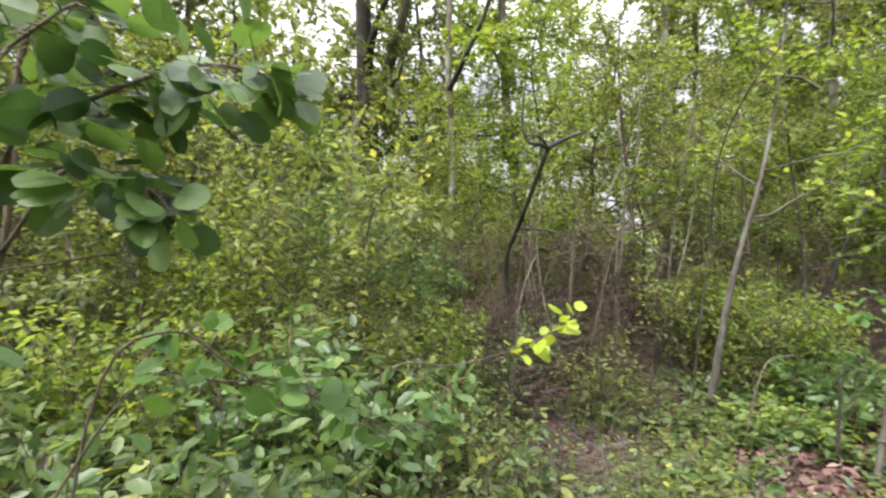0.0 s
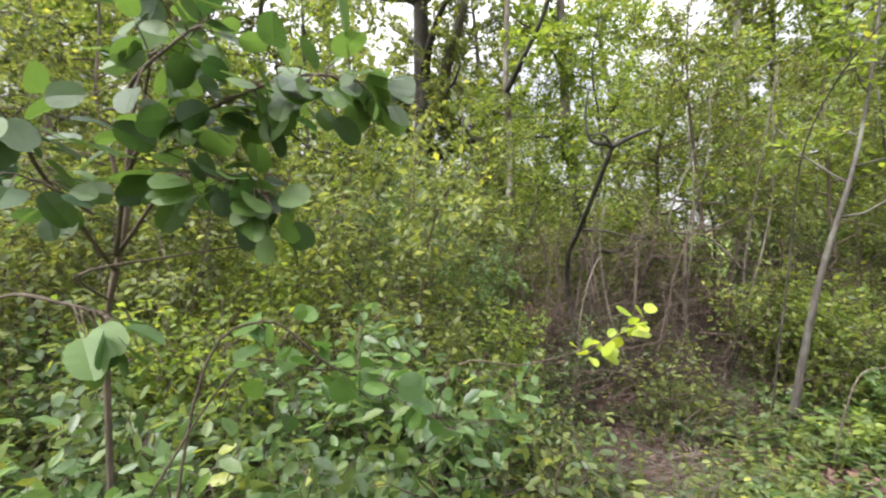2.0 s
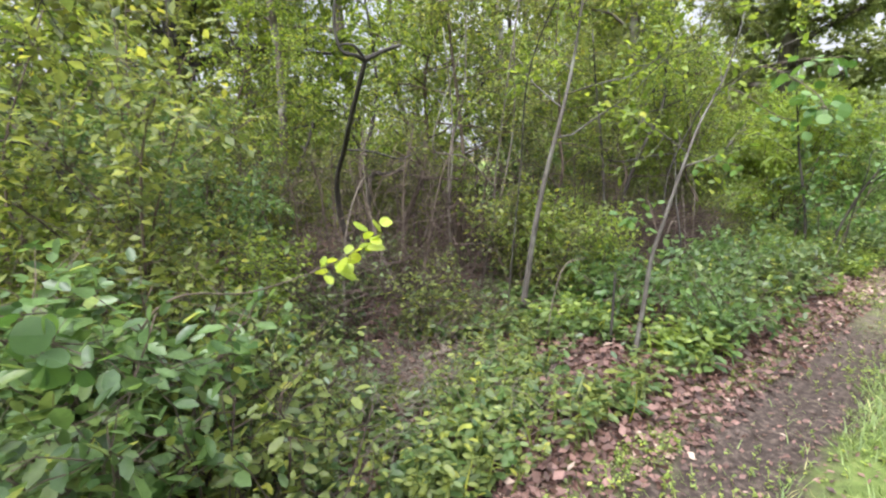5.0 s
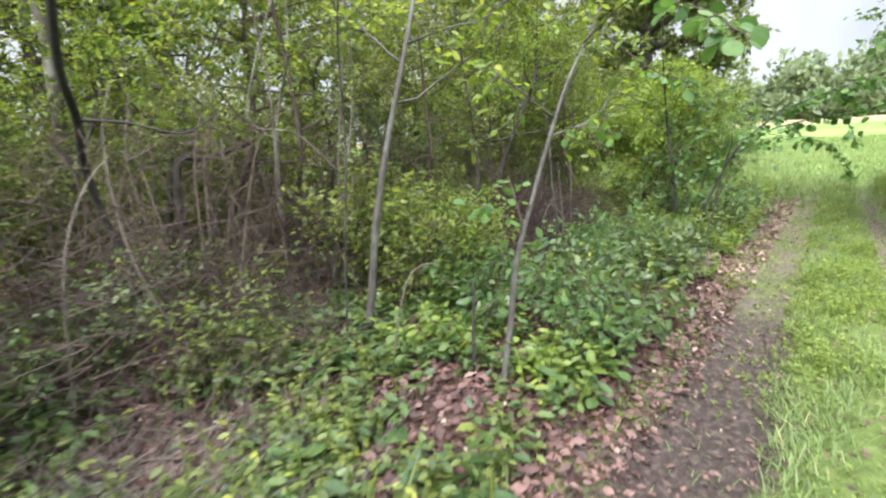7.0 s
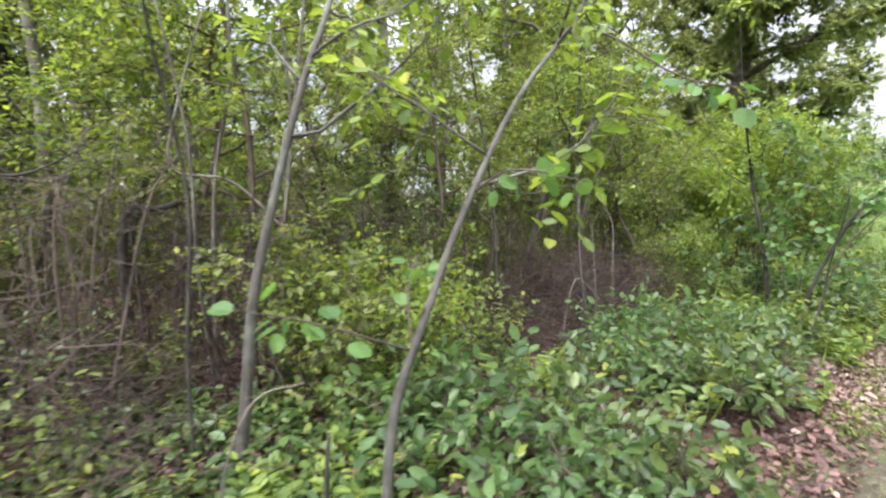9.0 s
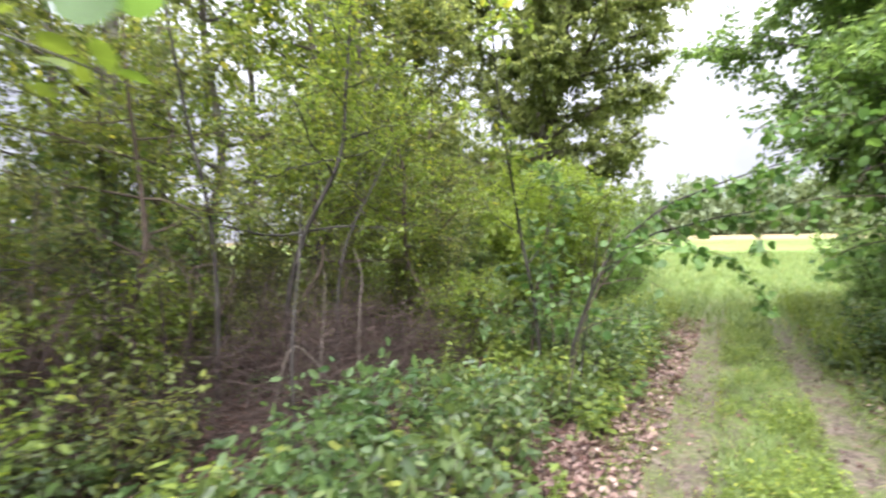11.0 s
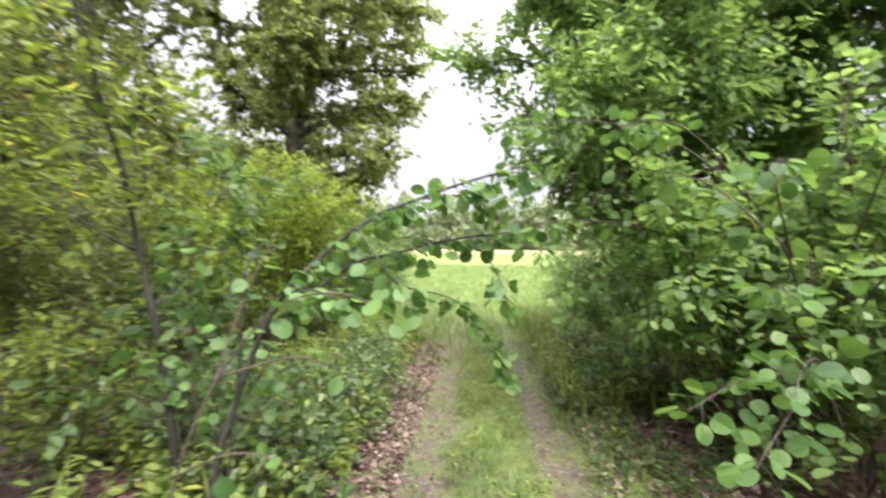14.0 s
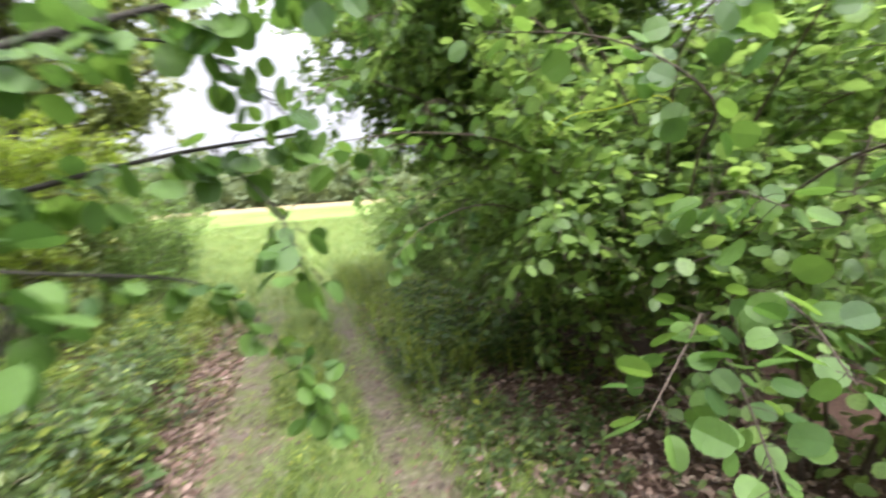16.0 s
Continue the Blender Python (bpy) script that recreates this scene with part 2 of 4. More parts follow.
M_LITTER = leaf_material("dry_leaf", (0.034, 0.018, 0.015), (0.185, 0.102, 0.082), (0.36, 0.28, 0.22), 0.7, 0.12)
M_GRASS = leaf_material("grass_blade", (0.095, 0.145, 0.04), (0.2, 0.27, 0.08), (0.42, 0.38, 0.17), 0.5, 0.42)
# Distance haze is put into the leaf colour: paler, greyer green.
M_FAR_HAZED = leaf_material("hazed_far_leaf", (0.12, 0.16, 0.08), (0.2, 0.25, 0.125), None, 0.6, 0.3)


# ---- mesh tools ----
LEAF_SMALL = (np.array([(0, 0, 0), (0.45, 0.27, 0.07), (1, 0, -0.08), (0.45, -0.27, 0.07)]), [(0, 1, 2), (0, 2, 3)])
LEAF_OVAL = (np.array([(0, 0, 0), (0.18, 0.2, 0.03), (0.5, 0.32, 0.06), (0.82, 0.2, 0.0), (1.0, 0, -0.08),
                       (0.82, -0.2, 0.0), (0.5, -0.32, 0.06), (0.18, -0.2, 0.03), (0.5, 0, 0.0)]),
             [(0, 1, 8), (1, 2, 8), (2, 3, 8), (3, 4, 8), (4, 5, 8), (5, 6, 8), (6, 7, 8), (7, 0, 8)])
LEAF_DRY = (np.array([(0, 0, 0), (0.4, 0.3, 0.16), (1, 0, 0.12), (0.5, -0.3, 0.1)]), [(0, 1, 2), (0, 2, 3)])
LEAF_MID = (np.array([(0, 0, 0), (0.28, 0.22, 0.05), (0.7, 0.23, 0.03), (1, 0, -0.08), (0.7, -0.23, 0.03), (0.28, -0.22, 0.05)]),
            [(0, 1, 2), (0, 2, 3), (0, 3, 4), (0, 4, 5)])
BLADE = (np.array([(0, 0.03, 0), (0, -0.03, 0), (0.55, 0.022, 0.04), (0.55, -0.022, 0.04), (1.0, 0, -0.06)]),
         [(0, 1, 3), (0, 3, 2), (2, 3, 4)])


def round_leaf(points=12, width=0.42, teeth=0.0, cup=0.05):
    """A broad rounded leaf blade, folded along its midrib, on a short stalk."""
    out, faces = [], []
    for i in range(points + 1):
        a = math.pi * i / points
        x = 0.6 - 0.42 * math.cos(a)
        w = width * max(0.0, math.sin(a)) ** 0.8 * (1 + (teeth if i % 2 else -teeth))
        sag = -0.16 * max(0, x - 0.45) ** 1.5
        out += [(x + (0.1 * (x - 0.6) if x > 0.6 else 0), w, cup * math.sin(a) + sag), (x, 0, sag), (x, -w, cup * math.sin(a) + sag)]
    for i in range(points):
        for k in (0, 1):
            a, c = 3 * i + k, 3 * (i + 1) + k
            faces += [(a, a + 1, c + 1), (a, c + 1, c)]
    stalk = len(out)
    out += [(0, 0.012, 0), (0, -0.012, 0), (0.2, -0.012, 0.004), (0.2, 0.012, 0.004)]
    faces += [(stalk, stalk + 1, stalk + 2), (stalk, stalk + 2, stalk + 3)]
    return np.array(out), faces


def link_mesh(name, verts, faces, material, parent=None, label="", smooth=False):
    me = bpy.data.meshes.new(name)
    me.from_pydata(verts, [], faces)
    me.materials.append(material)
    if smooth:
        me.polygons.foreach_set("use_smooth", [True] * len(me.polygons))
    me.update()
    ob = new(name, me)
    if parent is not None:
        ob.parent = parent
    if label:
        tagged(ob, label)
    return ob


def tube(pts, radii, sides=6):
    """Verts and faces of a tapered tube along points."""
    pts = [Vector(p) for p in pts]
    v, f = [], []
    side = Vector((1, 0.13, 0.07))
    for i, p in enumerate(pts):
        way = (pts[min(i + 1, len(pts) - 1)] - pts[max(i - 1, 0)]).normalized()
        a = (side - side.dot(way) * way).normalized()
        b = way.cross(a)
        side = a
        for j in range(sides):
            t = 2 * math.pi * j / sides
            v.append(tuple(p + radii[i] * (math.cos(t) * a + math.sin(t) * b)))
    for i in range(len(pts) - 1):
        for j in range(sides):
            j2 = (j + 1) % sides
            f.append((i * sides + j, i * sides + j2, (i + 1) * sides + j2, (i + 1) * sides + j))
    f.append(tuple(range(sides - 1, -1, -1)))
    f.append(tuple(range((len(pts) - 1) * sides, len(pts) * sides)))
    return v, f


def joined(tubes):
    v, f = [], []
    for tv, tf in tubes:
        k = len(v)
        v += tv
        f += [tuple(i + k for i in q) for q in tf]
    return v, f


def bend(pts, steps=5):
    """A smooth curve through control points (Catmull-Rom)."""
    p = [Vector(q) for q in pts]
    p = [2 * p[0] - p[1]] + p + [2 * p[-1] - p[-2]]
    out = []
    for i in range(1, len(p) - 2):
        for k in range(steps):
            t = k / steps
            out.append(0.5 * ((2 * p[i]) + (p[i + 1] - p[i - 1]) * t + (2 * p[i - 1] - 5 * p[i] + 4 * p[i + 1] - p[i + 2]) * t * t
                              + (3 * p[i] - p[i - 1] - 3 * p[i + 1] + p[i + 2]) * t ** 3))
    out.append(p[-2])
    return out


def taper(n, a, b):
    return [a + (b - a) * i / (n - 1) for i in range(n)]


def wander(rng, start, way, length, steps=6, wild=0.25, lift=0.0):
    """A crooked twig from start along way."""
    p, w = Vector(start), Vector(way).normalized()
    out = [p.copy()]
    for _ in range(steps):
        w = (w + Vector(rng.normal(0, wild, 3)) + Vector((0, 0, lift))).normalized()
        p = p + w * (length / steps)
        out.append(p.copy())
    return out


def leaf_cloud(name, template, pos, way, normal, size, material, parent=None, label=""):
    """All leaves in one mesh: a template turned to way and normal at each place."""
    tv, tf = template
    pos, way, normal, size = (np.asarray(a, float) for a in (pos, way, normal, size))
    x = way / np.maximum(np.linalg.norm(way, axis=1, keepdims=True), 1e-6)
    y = np.cross(normal, x)
    y /= np.maximum(np.linalg.norm(y, axis=1, keepdims=True), 1e-6)
    z = np.cross(x, y)
    v = pos[:, None, :] + size[:, None, None] * (tv[None, :, 0:1] * x[:, None, :] + tv[None, :, 1:2] * y[:, None, :] + tv[None, :, 2:3] * z[:, None, :])
    count, k = len(pos), len(tv)
    tri = (np.asarray(tf)[None] + (np.arange(count) * k)[:, None, None]).reshape(-1, 3)
    me = bpy.data.meshes.new(name)
    me.vertices.add(count * k)
    me.vertices.foreach_set("co", v.astype(np.float32).ravel())
    me.loops.add(tri.size)
    me.loops.foreach_set("vertex_index", tri.astype(np.int32).ravel())
    me.polygons.add(len(tri))
    me.polygons.foreach_set("loop_start", (np.arange(len(tri)) * 3).astype(np.int32))
    me.polygons.foreach_set("loop_total", np.full(len(tri), 3, np.int32))
    me.materials.append(material)
    me.update()
    me.validate()
    ob = new(name, me)
    if parent is not None:
        ob.parent = parent
    if label:
        tagged(ob, label)
    return ob


def leaves_along(rng, paths, per_metre, size, droop=0.25, spread=0.04, flat=0.5):
    """Leaf places, ways, normals and sizes along twigs."""
    P, W, NN, S = [], [], [], []
    for path in paths:
        pts = np.array([tuple(q) for q in path])
        seg = np.linalg.norm(np.diff(pts, axis=0), axis=1)
        total = seg.sum()
        n = max(2, int(total * per_metre))
        t = np.sort(rng.uniform(0.05, 1, n)) * total
        cum = np.concatenate([[0], np.cumsum(seg)])
        idx = np.clip(np.searchsorted(cum, t) - 1, 0, len(seg) - 1)
        f = (t - cum[idx]) / np.maximum(seg[idx], 1e-6)
        p = pts[idx] + f[:, None] * (pts[idx + 1] - pts[idx])
        along = (pts[idx + 1] - pts[idx]) / np.maximum(seg[idx], 1e-6)[:, None]
        sidew = np.cross(along, [0, 0, 1.0]) * np.where(np.arange(n) % 2, 1, -1)[:, None]
        w = 0.5 * along + 0.8 * sidew + rng.normal(0, 0.35, (n, 3)) - [0, 0, droop]
        P.append(p + rng.normal(0, spread, (n, 3)))
        W.append(w)
        NN.append(np.array([0, 0, 1.0]) + rng.normal(0, flat, (n, 3)))
        S.append(size * rng.uniform(0.55, 1.2, n))
    return np.concatenate(P), np.concatenate(W), np.concatenate(NN), np.concatenate(S)


def thing(name, at, label, category, group="", turn=0.0, kind=""):
    ob = new(name)
    ob.empty_display_size = 0.1
    ob.matrix_world = Matrix.Translation(at) @ pose(0, 0, 0, 0, 0, turn)
    return tagged(ob, label, category, group, kind)


def grow_tree(name, at, seed, label, height, trunk_r, crown_base, spread, limbs, twigs, leaf, per_metre, bark, leafy, category="tree",
              group="", lean=(0, 0), template=LEAF_SMALL, twig_len=0.7, droop=0.2, trunk_pts=None, sides=8, upward=0.5, shrink=0.55, crook=0.012):
    """A tree: tapered trunk, limbs as parts, and a crown of leafy twigs."""
    rng = np.random.default_rng(seed)
    ob = thing(name, at, label, category, group)
    if trunk_pts is None:
        k = 6
        trunk_pts = [(lean[0] * i / k + rng.normal(0, crook * height * (i > 0)), lean[1] * i / k + rng.normal(0, crook * height * (i > 0)), height * i / k - (0.15 if i == 0 else 0)) for i in range(k + 1)]
    line = bend(trunk_pts, 4)
    v, f = tube(line, [trunk_r * (1.25 if i == 0 else 1) * (1 - 0.85 * i / (len(line) - 1)) for i in range(len(line))], sides)
    link_mesh("trunk", v, f, bark, ob, smooth=True)
    paths, tubes = [], []
    for i in range(limbs):
        t = crown_base + (1 - crown_base) * ((i + rng.uniform(0, 0.9)) / limbs)
        j = min(int(t * (len(line) - 1)), len(line) - 2)
        start = line[j]
        a = 2.4 * i + rng.uniform(-0.5, 0.5)
        reach = spread * rng.uniform(0.6, 1.1) * (1 - shrink * max(0, t - crown_base) / (1 - crown_base + 1e-6))
        way = Vector((math.cos(a), math.sin(a), upward * rng.uniform(0.4, 1.4)))
        limb = wander(rng, start, way, reach, 7, 0.16, 0.03)
        r0 = max(0.006, trunk_r * (1 - 0.8 * t) * 0.55)
        v, f = tube(limb, taper(len(limb), r0, max(0.003, r0 * 0.18)), 5)
        link_mesh("limb", v, f, bark, ob, smooth=True)
        for q in range(twigs):
            u = rng.uniform(0.2, 1)
            p = limb[min(int(u * 7), 6)].lerp(limb[min(int(u * 7) + 1, 7)], rng.uniform())
            tw = Vector(rng.normal(0, 0.75, 3)) + 0.5 * way.normalized()
            path = wander(rng, p, tw, twig_len * rng.uniform(0.5, 1.2), 4, 0.3, -0.03)
            paths.append(path)
            tubes.append(tube(path, taper(5, 0.006 if height > 4 else 0.004, 0.0018), 3))
    v, f = joined(tubes)
    tagged(link_mesh("branchwork", v, f, bark, ob), "", "", "", "stuff")
    P, W, NN, S = leaves_along(rng, paths, per_metre, leaf, droop)
    tagged(leaf_cloud("crown", template, P, W, NN, S, leafy, ob), "", "", "", "stuff")
    return ob


def grow_shrub(name, at, seed, label, height, spread, stems, twigs, leaf, per_metre, bark, leafy, group="", template=LEAF_SMALL, twig_len=0.45, low=0.25,
               category="shrub", stem_r=0.012, droop=0.2, bare=False):
    """A shrub: many stems from one foot, leafy twigs on each."""
    rng = np.random.default_rng(seed)
    ob = thing(name, at, label, category, group)
    paths, tubes = [], []
    for i in range(stems):
        a = 2.4 * i + rng.uniform(-0.4, 0.4)
        r = spread * math.sqrt((i + 0.5) / stems)
        foot = Vector((0.25 * r * math.cos(a), 0.25 * r * math.sin(a), -0.08))
        h = height * rng.uniform(0.65, 1.05) * (1 - 0.3 * r / spread)
        top = Vector((r * math.cos(a), r * math.sin(a), h))
        mid = foot.lerp(top, 0.5) + Vector(rng.normal(0, 0.12 * height / 2, 3)) + Vector((0, 0, 0.12 * h))
        line = bend([foot, mid, top], 5)
        v, f = tube(line, taper(len(line), stem_r * rng.uniform(0.7, 1.2), 0.003), 5)
        link_mesh("stem", v, f, bark, ob, smooth=True)
        for q in range(twigs):
            u = low + (1 - low) * rng.uniform() ** 0.8
            p = line[min(int(u * (len(line) - 1)), len(line) - 1)]
            tw = Vector(rng.normal(0, 1, 3)) + Vector((0, 0, 0.35))
            path = wander(rng, p, tw, twig_len * rng.uniform(0.5, 1.2), 4, 0.3, -0.02)
            paths.append(path)
            tubes.append(tube(path, taper(5, 0.0035, 0.0014), 3))
    v, f = joined(tubes)
    tagged(link_mesh("branchwork", v, f, bark, ob), "", "", "", "stuff")
    if not bare:
        P, W, NN, S = leaves_along(rng, paths, per_metre, leaf, droop)
        tagged(leaf_cloud("foliage", template, P, W, NN, S, leafy, ob), "", "", "", "stuff")
    return ob


# ---- ground: one sheet to the horizon ----
def ground():
    def axis(fine_a, fine_b, step, far):
        a = list(np.arange(fine_a, fine_b, step))
        x, g = fine_b, step
        while x < far:
            a.append(x)
            g *= 1.35
            x += g
        a.append(far)
        x, g = fine_a - step, step
        while x > -far:
            a.insert(0, x)
            g *= 1.35
            x -= g
        a.insert(0, -far)
        return np.array(a)

    S, L = axis(-6, 24, 0.16, 1500.0), axis(-6, 10, 0.11, 1500.0)
    ss, ll = np.meshgrid(S, L, indexing="ij")
    zz = ground_z(ss, ll)
    w = len(L)
    verts = np.stack([ss, ll, zz], -1).reshape(-1, 3)
    rng = np.random.default_rng(4)
    near = (np.abs(verts[:, 0] - 9) < 15) & (np.abs(verts[:, 1] - 2) < 8)
    verts[:, 2] += near * rng.normal(0, 0.006, len(verts))
    i, j = np.meshgrid(np.arange(len(S) - 1), np.arange(w - 1), indexing="ij")
    q = (i * w + j).ravel()
    faces = np.stack([q, q + w, q + w + 1, q + 1], -1)
    ob = link_mesh("ground", verts.tolist(), faces.tolist(), M_GROUND, None, "", True)
    ob.matrix_world = Matrix.Translation(A) @ pose(0, 0, 0, 0, 0, TURN)
    tagged(ob, "grassy field track with bare ruts beside leaf-littered woodland floor", "ground", "", "structure")


ground()


def place_all(kinds, places, seed, scale=(0.85, 1.15)):
    """Spread copies of some built things over plan places."""
    rng = np.random.default_rng(seed)
    for i, (s, l) in enumerate(places):
        k = rng.uniform(*scale)
        m = Matrix.Translation(on_ground(s, l)) @ pose(0, 0, 0, 0, 0, rng.uniform(0, 360)) @ Matrix.Scale(k, 4)
        if i < len(kinds):
            kinds[i].matrix_world = m
        else:
            copy_thing(kinds[i % len(kinds)], m).scale = (k, k, k)


def rel(points, s, l):
    """Plan points (s, l, z) relative to the foot of a thing."""
    o = on_ground(s, l)
    return [tuple(spot(a, b, c) - o) for a, b, c in points]


# ---- the wood: tall trees, then young ones under them ----
place_all([grow_tree("tree", spot(0, 0), 100 + i, "tall leafy woodland tree with a slim grey trunk", 9.5 + i, 0.1 + 0.015 * i, 0.2, 2.6, 20, 15, 0.15, 34,
                     M_BARK, M_WOOD if i % 2 else M_YOUNG, group="woodland trees", lean=(0.5 - 0.4 * i, 0.3), twig_len=0.95) for i in range(4)],
          [(-9, 7), (-6.5, 9), (-4.2, 7.4), (-2.6, 9.6), (-5.5, 12), (-1.4, 10.4), (4.6, 8.2), (7.4, 6.8), (9.5, 8.0), (11.5, 6.6), (13.0, 9.0),
           (-7.5, 13), (-4.4, 14), (5, 14), (9, 13), (13.5, 13), (-11, 11), (3.6, 11.2), (-12, 17), (0.4, 18), (7, 18), (13, 18), (-16, 14), (16, 10.5)], 11)

place_all([grow_tree("young_tree", spot(0, 0), 120 + i, "young understorey tree with fresh yellow-green leaves", 4.0 + 0.4 * i, 0.045, 0.32, 1.75, 17, 13, 0.07, 46,
                     M_DARK if i % 2 else M_TWIG, (M_YOUNG, M_WOOD, M_WOOD, M_YOUNG)[i], "young tree", "understorey trees", lean=(0.7 - 0.5 * i, 0.3), twig_len=0.55, template=LEAF_SMALL, upward=0.22, crook=0.03) for i in range(4)],
          [(-5.5, 4.8), (-3.6, 5.4), (-2.0, 5.0), (0.2, 5.4), (3.9, 5.6), (5.8, 5.8), (6.9, 5.0), (8.2, 4.5), (8.9, 5.4), (9.8, 5.6), (11.8, 4.6), (-7.5, 6.0), (1.6, 6.6),
           (-9.5, 5.0), (4.6, 4.8), (3.6, 6.4), (7.6, 5.6), (12.6, 6.0), (-1.0, 6.8), (2.9, 7.4), (10.2, 3.9)], 12)

# old tree wrapped in creeper, deep in the wood
old = grow_tree("old_tree", on_ground(2.4, 12.4), 31, "old thick-trunked tree wrapped in creeper deep in the wood", 14, 0.4, 0.35, 4.4, 20, 18, 0.17, 28, M_DARK, M_WOOD, twig_len=1.1,
                trunk_pts=[(0, 0, -0.2), (0, -0.05, 2), (-0.05, -0.1, 4.5), (-0.1, -0.5, 8), (0.1, -0.7, 11), (0.2, -0.8, 14)])
v, f = tube(bend([(0, -0.1, 4.6), (0.5, -0.5, 6.0), (1.0, -1.4, 7.0), (1.6, -2.0, 9.0)], 5), taper(16, 0.2, 0.07), 8)
link_mesh("bough", v, f, M_BARK, old, smooth=True)
rng = np.random.default_rng(77)
creep = [wander(rng, (0.42 * math.cos(a), 0.42 * math.sin(a), z), (math.cos(a), math.sin(a), 0.4), 0.7, 4, 0.4) for a, z in zip(rng.uniform(0, 6.3, 260), rng.uniform(0, 6.5, 260))]
P_, W_, N_, S_ = leaves_along(rng, creep, 26, 0.13)
tagged(leaf_cloud("creeper", LEAF_SMALL, P_, W_, N_, S_, M_WOOD, old, "green creeper leaves round the trunk"), "", "", "", "stuff")

second = thing("bent_tree", on_ground(2.9, 7.6), "slim grey tree with a curved upper limb", "tree")
v, f = tube(bend([(0, 0, -0.1), (0.05, 0.1, 1.6), (0.1, 0, 3.2), (0.0, -0.1, 4.8), (0.1, 0, 7.5)], 5), taper(21, 0.09, 0.04), 8)
link_mesh("trunk", v, f, M_BARK, second, smooth=True)
v, f = tube(bend([(0.02, -0.1, 4.3), (0.3, -0.7, 4.7), (0.65, -1.3, 5.4), (0.75, -1.6, 6.6)], 5), taper(16, 0.055, 0.02), 6)
link_mesh("limb", v, f, M_DARK, second, smooth=True)


# ---- saplings at the wood's edge ----
def sapling(name, s, l, pts, r, label, bark, limbs=7, leafy=None, leaf=0.085, per_metre=30, seed=1, crown_base=0.45, spread=0.8, twigs=6, twig_len=0.45, upward=0.5, category="sapling"):
    pts = rel(pts, s, l)
    return grow_tree(name, on_ground(s, l), seed, label, pts[-1][2], r, crown_base, spread, limbs, twigs, leaf, per_metre, bark, leafy or M_YOUNG, category, trunk_pts=pts,
                     twig_len=twig_len, upward=upward, template=LEAF_MID)


sapling("pale_sapling", 3.67, 2.88, [(3.67, 2.88, -0.12), (3.74, 2.85, 0.42), (3.79, 2.79, 1.01), (3.92, 2.76, 1.57), (4.07, 2.71, 2.13), (4.3, 2.76, 2.72), (4.5, 2.8, 3.6), (4.65, 2.85, 4.7)], 0.036,
        "slender pale grey sapling leaning at the wood edge", M_PALE, seed=3, crown_base=0.5, spread=1.2, limbs=9, twigs=8)
leaning = sapling("leaning_sapling", 3.66, 1.62, [(3.66, 1.62, -0.1), (3.82, 1.64, 0.4), (3.86, 1.62, 0.8), (3.98, 1.6, 1.1), (4.14, 1.58, 1.45), (4.44, 1.58, 1.9), (4.92, 1.58, 2.42), (5.3, 1.6, 3.2), (5.5, 1.65, 3.9)], 0.022,
                  "thin leaning grey sapling with sparse green leaves", M_PALE, seed=4, crown_base=0.5, spread=0.8, limbs=7)
sapling("dark_sapling", 9.6, 2.03, [(9.6, 2.03, -0.1), (9.5, 2.06, 0.66), (9.44, 2.13, 1.2), (9.36, 2.2, 1.68), (9.25, 2.23, 2.13), (9.03, 2.23, 2.6), (8.75, 2.2, 3.2), (8.6, 2.2, 3.9)], 0.026,
        "slim dark upright sapling with fresh green leaves", M_DARK, seed=6, crown_base=0.3, spread=0.8, limbs=9, twigs=6)
sapling("hazel_sapling", 9.9, 2.3, [(9.9, 2.3, -0.1), (9.95, 2.25, 0.8), (9.9, 2.1, 1.6), (9.95, 2.0, 2.5)], 0.016,
        "bushy sapling with broad bright leaves at the track edge", M_TWIG, seed=7, crown_base=0.15, spread=0.8, limbs=9, twigs=7, leaf=0.12, leafy=M_BUSH)


BOUGHS = {}


def stems_thing(name, s, l, label, category, lines, bark, part_name="stem", sides=6):
    """A thing of a few crooked stems given by plan points and end radii."""
    ob = thing(name, on_ground(s, l), label, category)
    return ob, add_stems(ob, s, l, lines, bark, part_name, sides)


def add_stems(ob, s, l, lines, bark, part_name="stem", sides=6):
    """Further stems on a thing that stands at (s, l)."""
    out = []
    for pts, a, b in lines:
        line = bend(rel(pts, s, l), 5)
        v, f = tube(line, taper(len(line), a, b), sides)
        BOUGHS[id(line)] = link_mesh(part_name, v, f, bark, ob, smooth=True)
        out.append(line)
    return out


snag, _ = stems_thing("crooked_snag", 2.72, 4.7, "dark crooked dead snag forking near its top", "dead tree", [
    ([(2.72, 4.7, -0.1), (2.66, 4.65, 0.6), (2.52, 4.58, 1.1), (2.42, 4.38, 1.48), (2.34, 4.0, 1.77), (2.2, 3.54, 2.03), (2.15, 3.14, 2.43)], 0.036, 0.022),
    ([(2.15, 3.14, 2.43), (2.05, 3.1, 2.44), (1.93, 3.1, 2.46), (1.88, 3.1, 2.62), (1.9, 3.1, 2.85)], 0.02, 0.008),
    ([(2.15, 3.14, 2.43), (2.0, 3.05, 2.5), (1.9, 3.1, 2.5)], 0.014, 0.008),
    ([(2.15, 3.14, 2.43), (2.28, 3.1, 2.5), (2.42, 3.05, 2.56)], 0.022, 0.014),
    ([(2.34, 4.0, 1.77), (2.6, 3.9, 1.75), (2.9, 3.8, 1.68), (3.2, 3.8, 1.85)], 0.012, 0.005)], M_DARK)
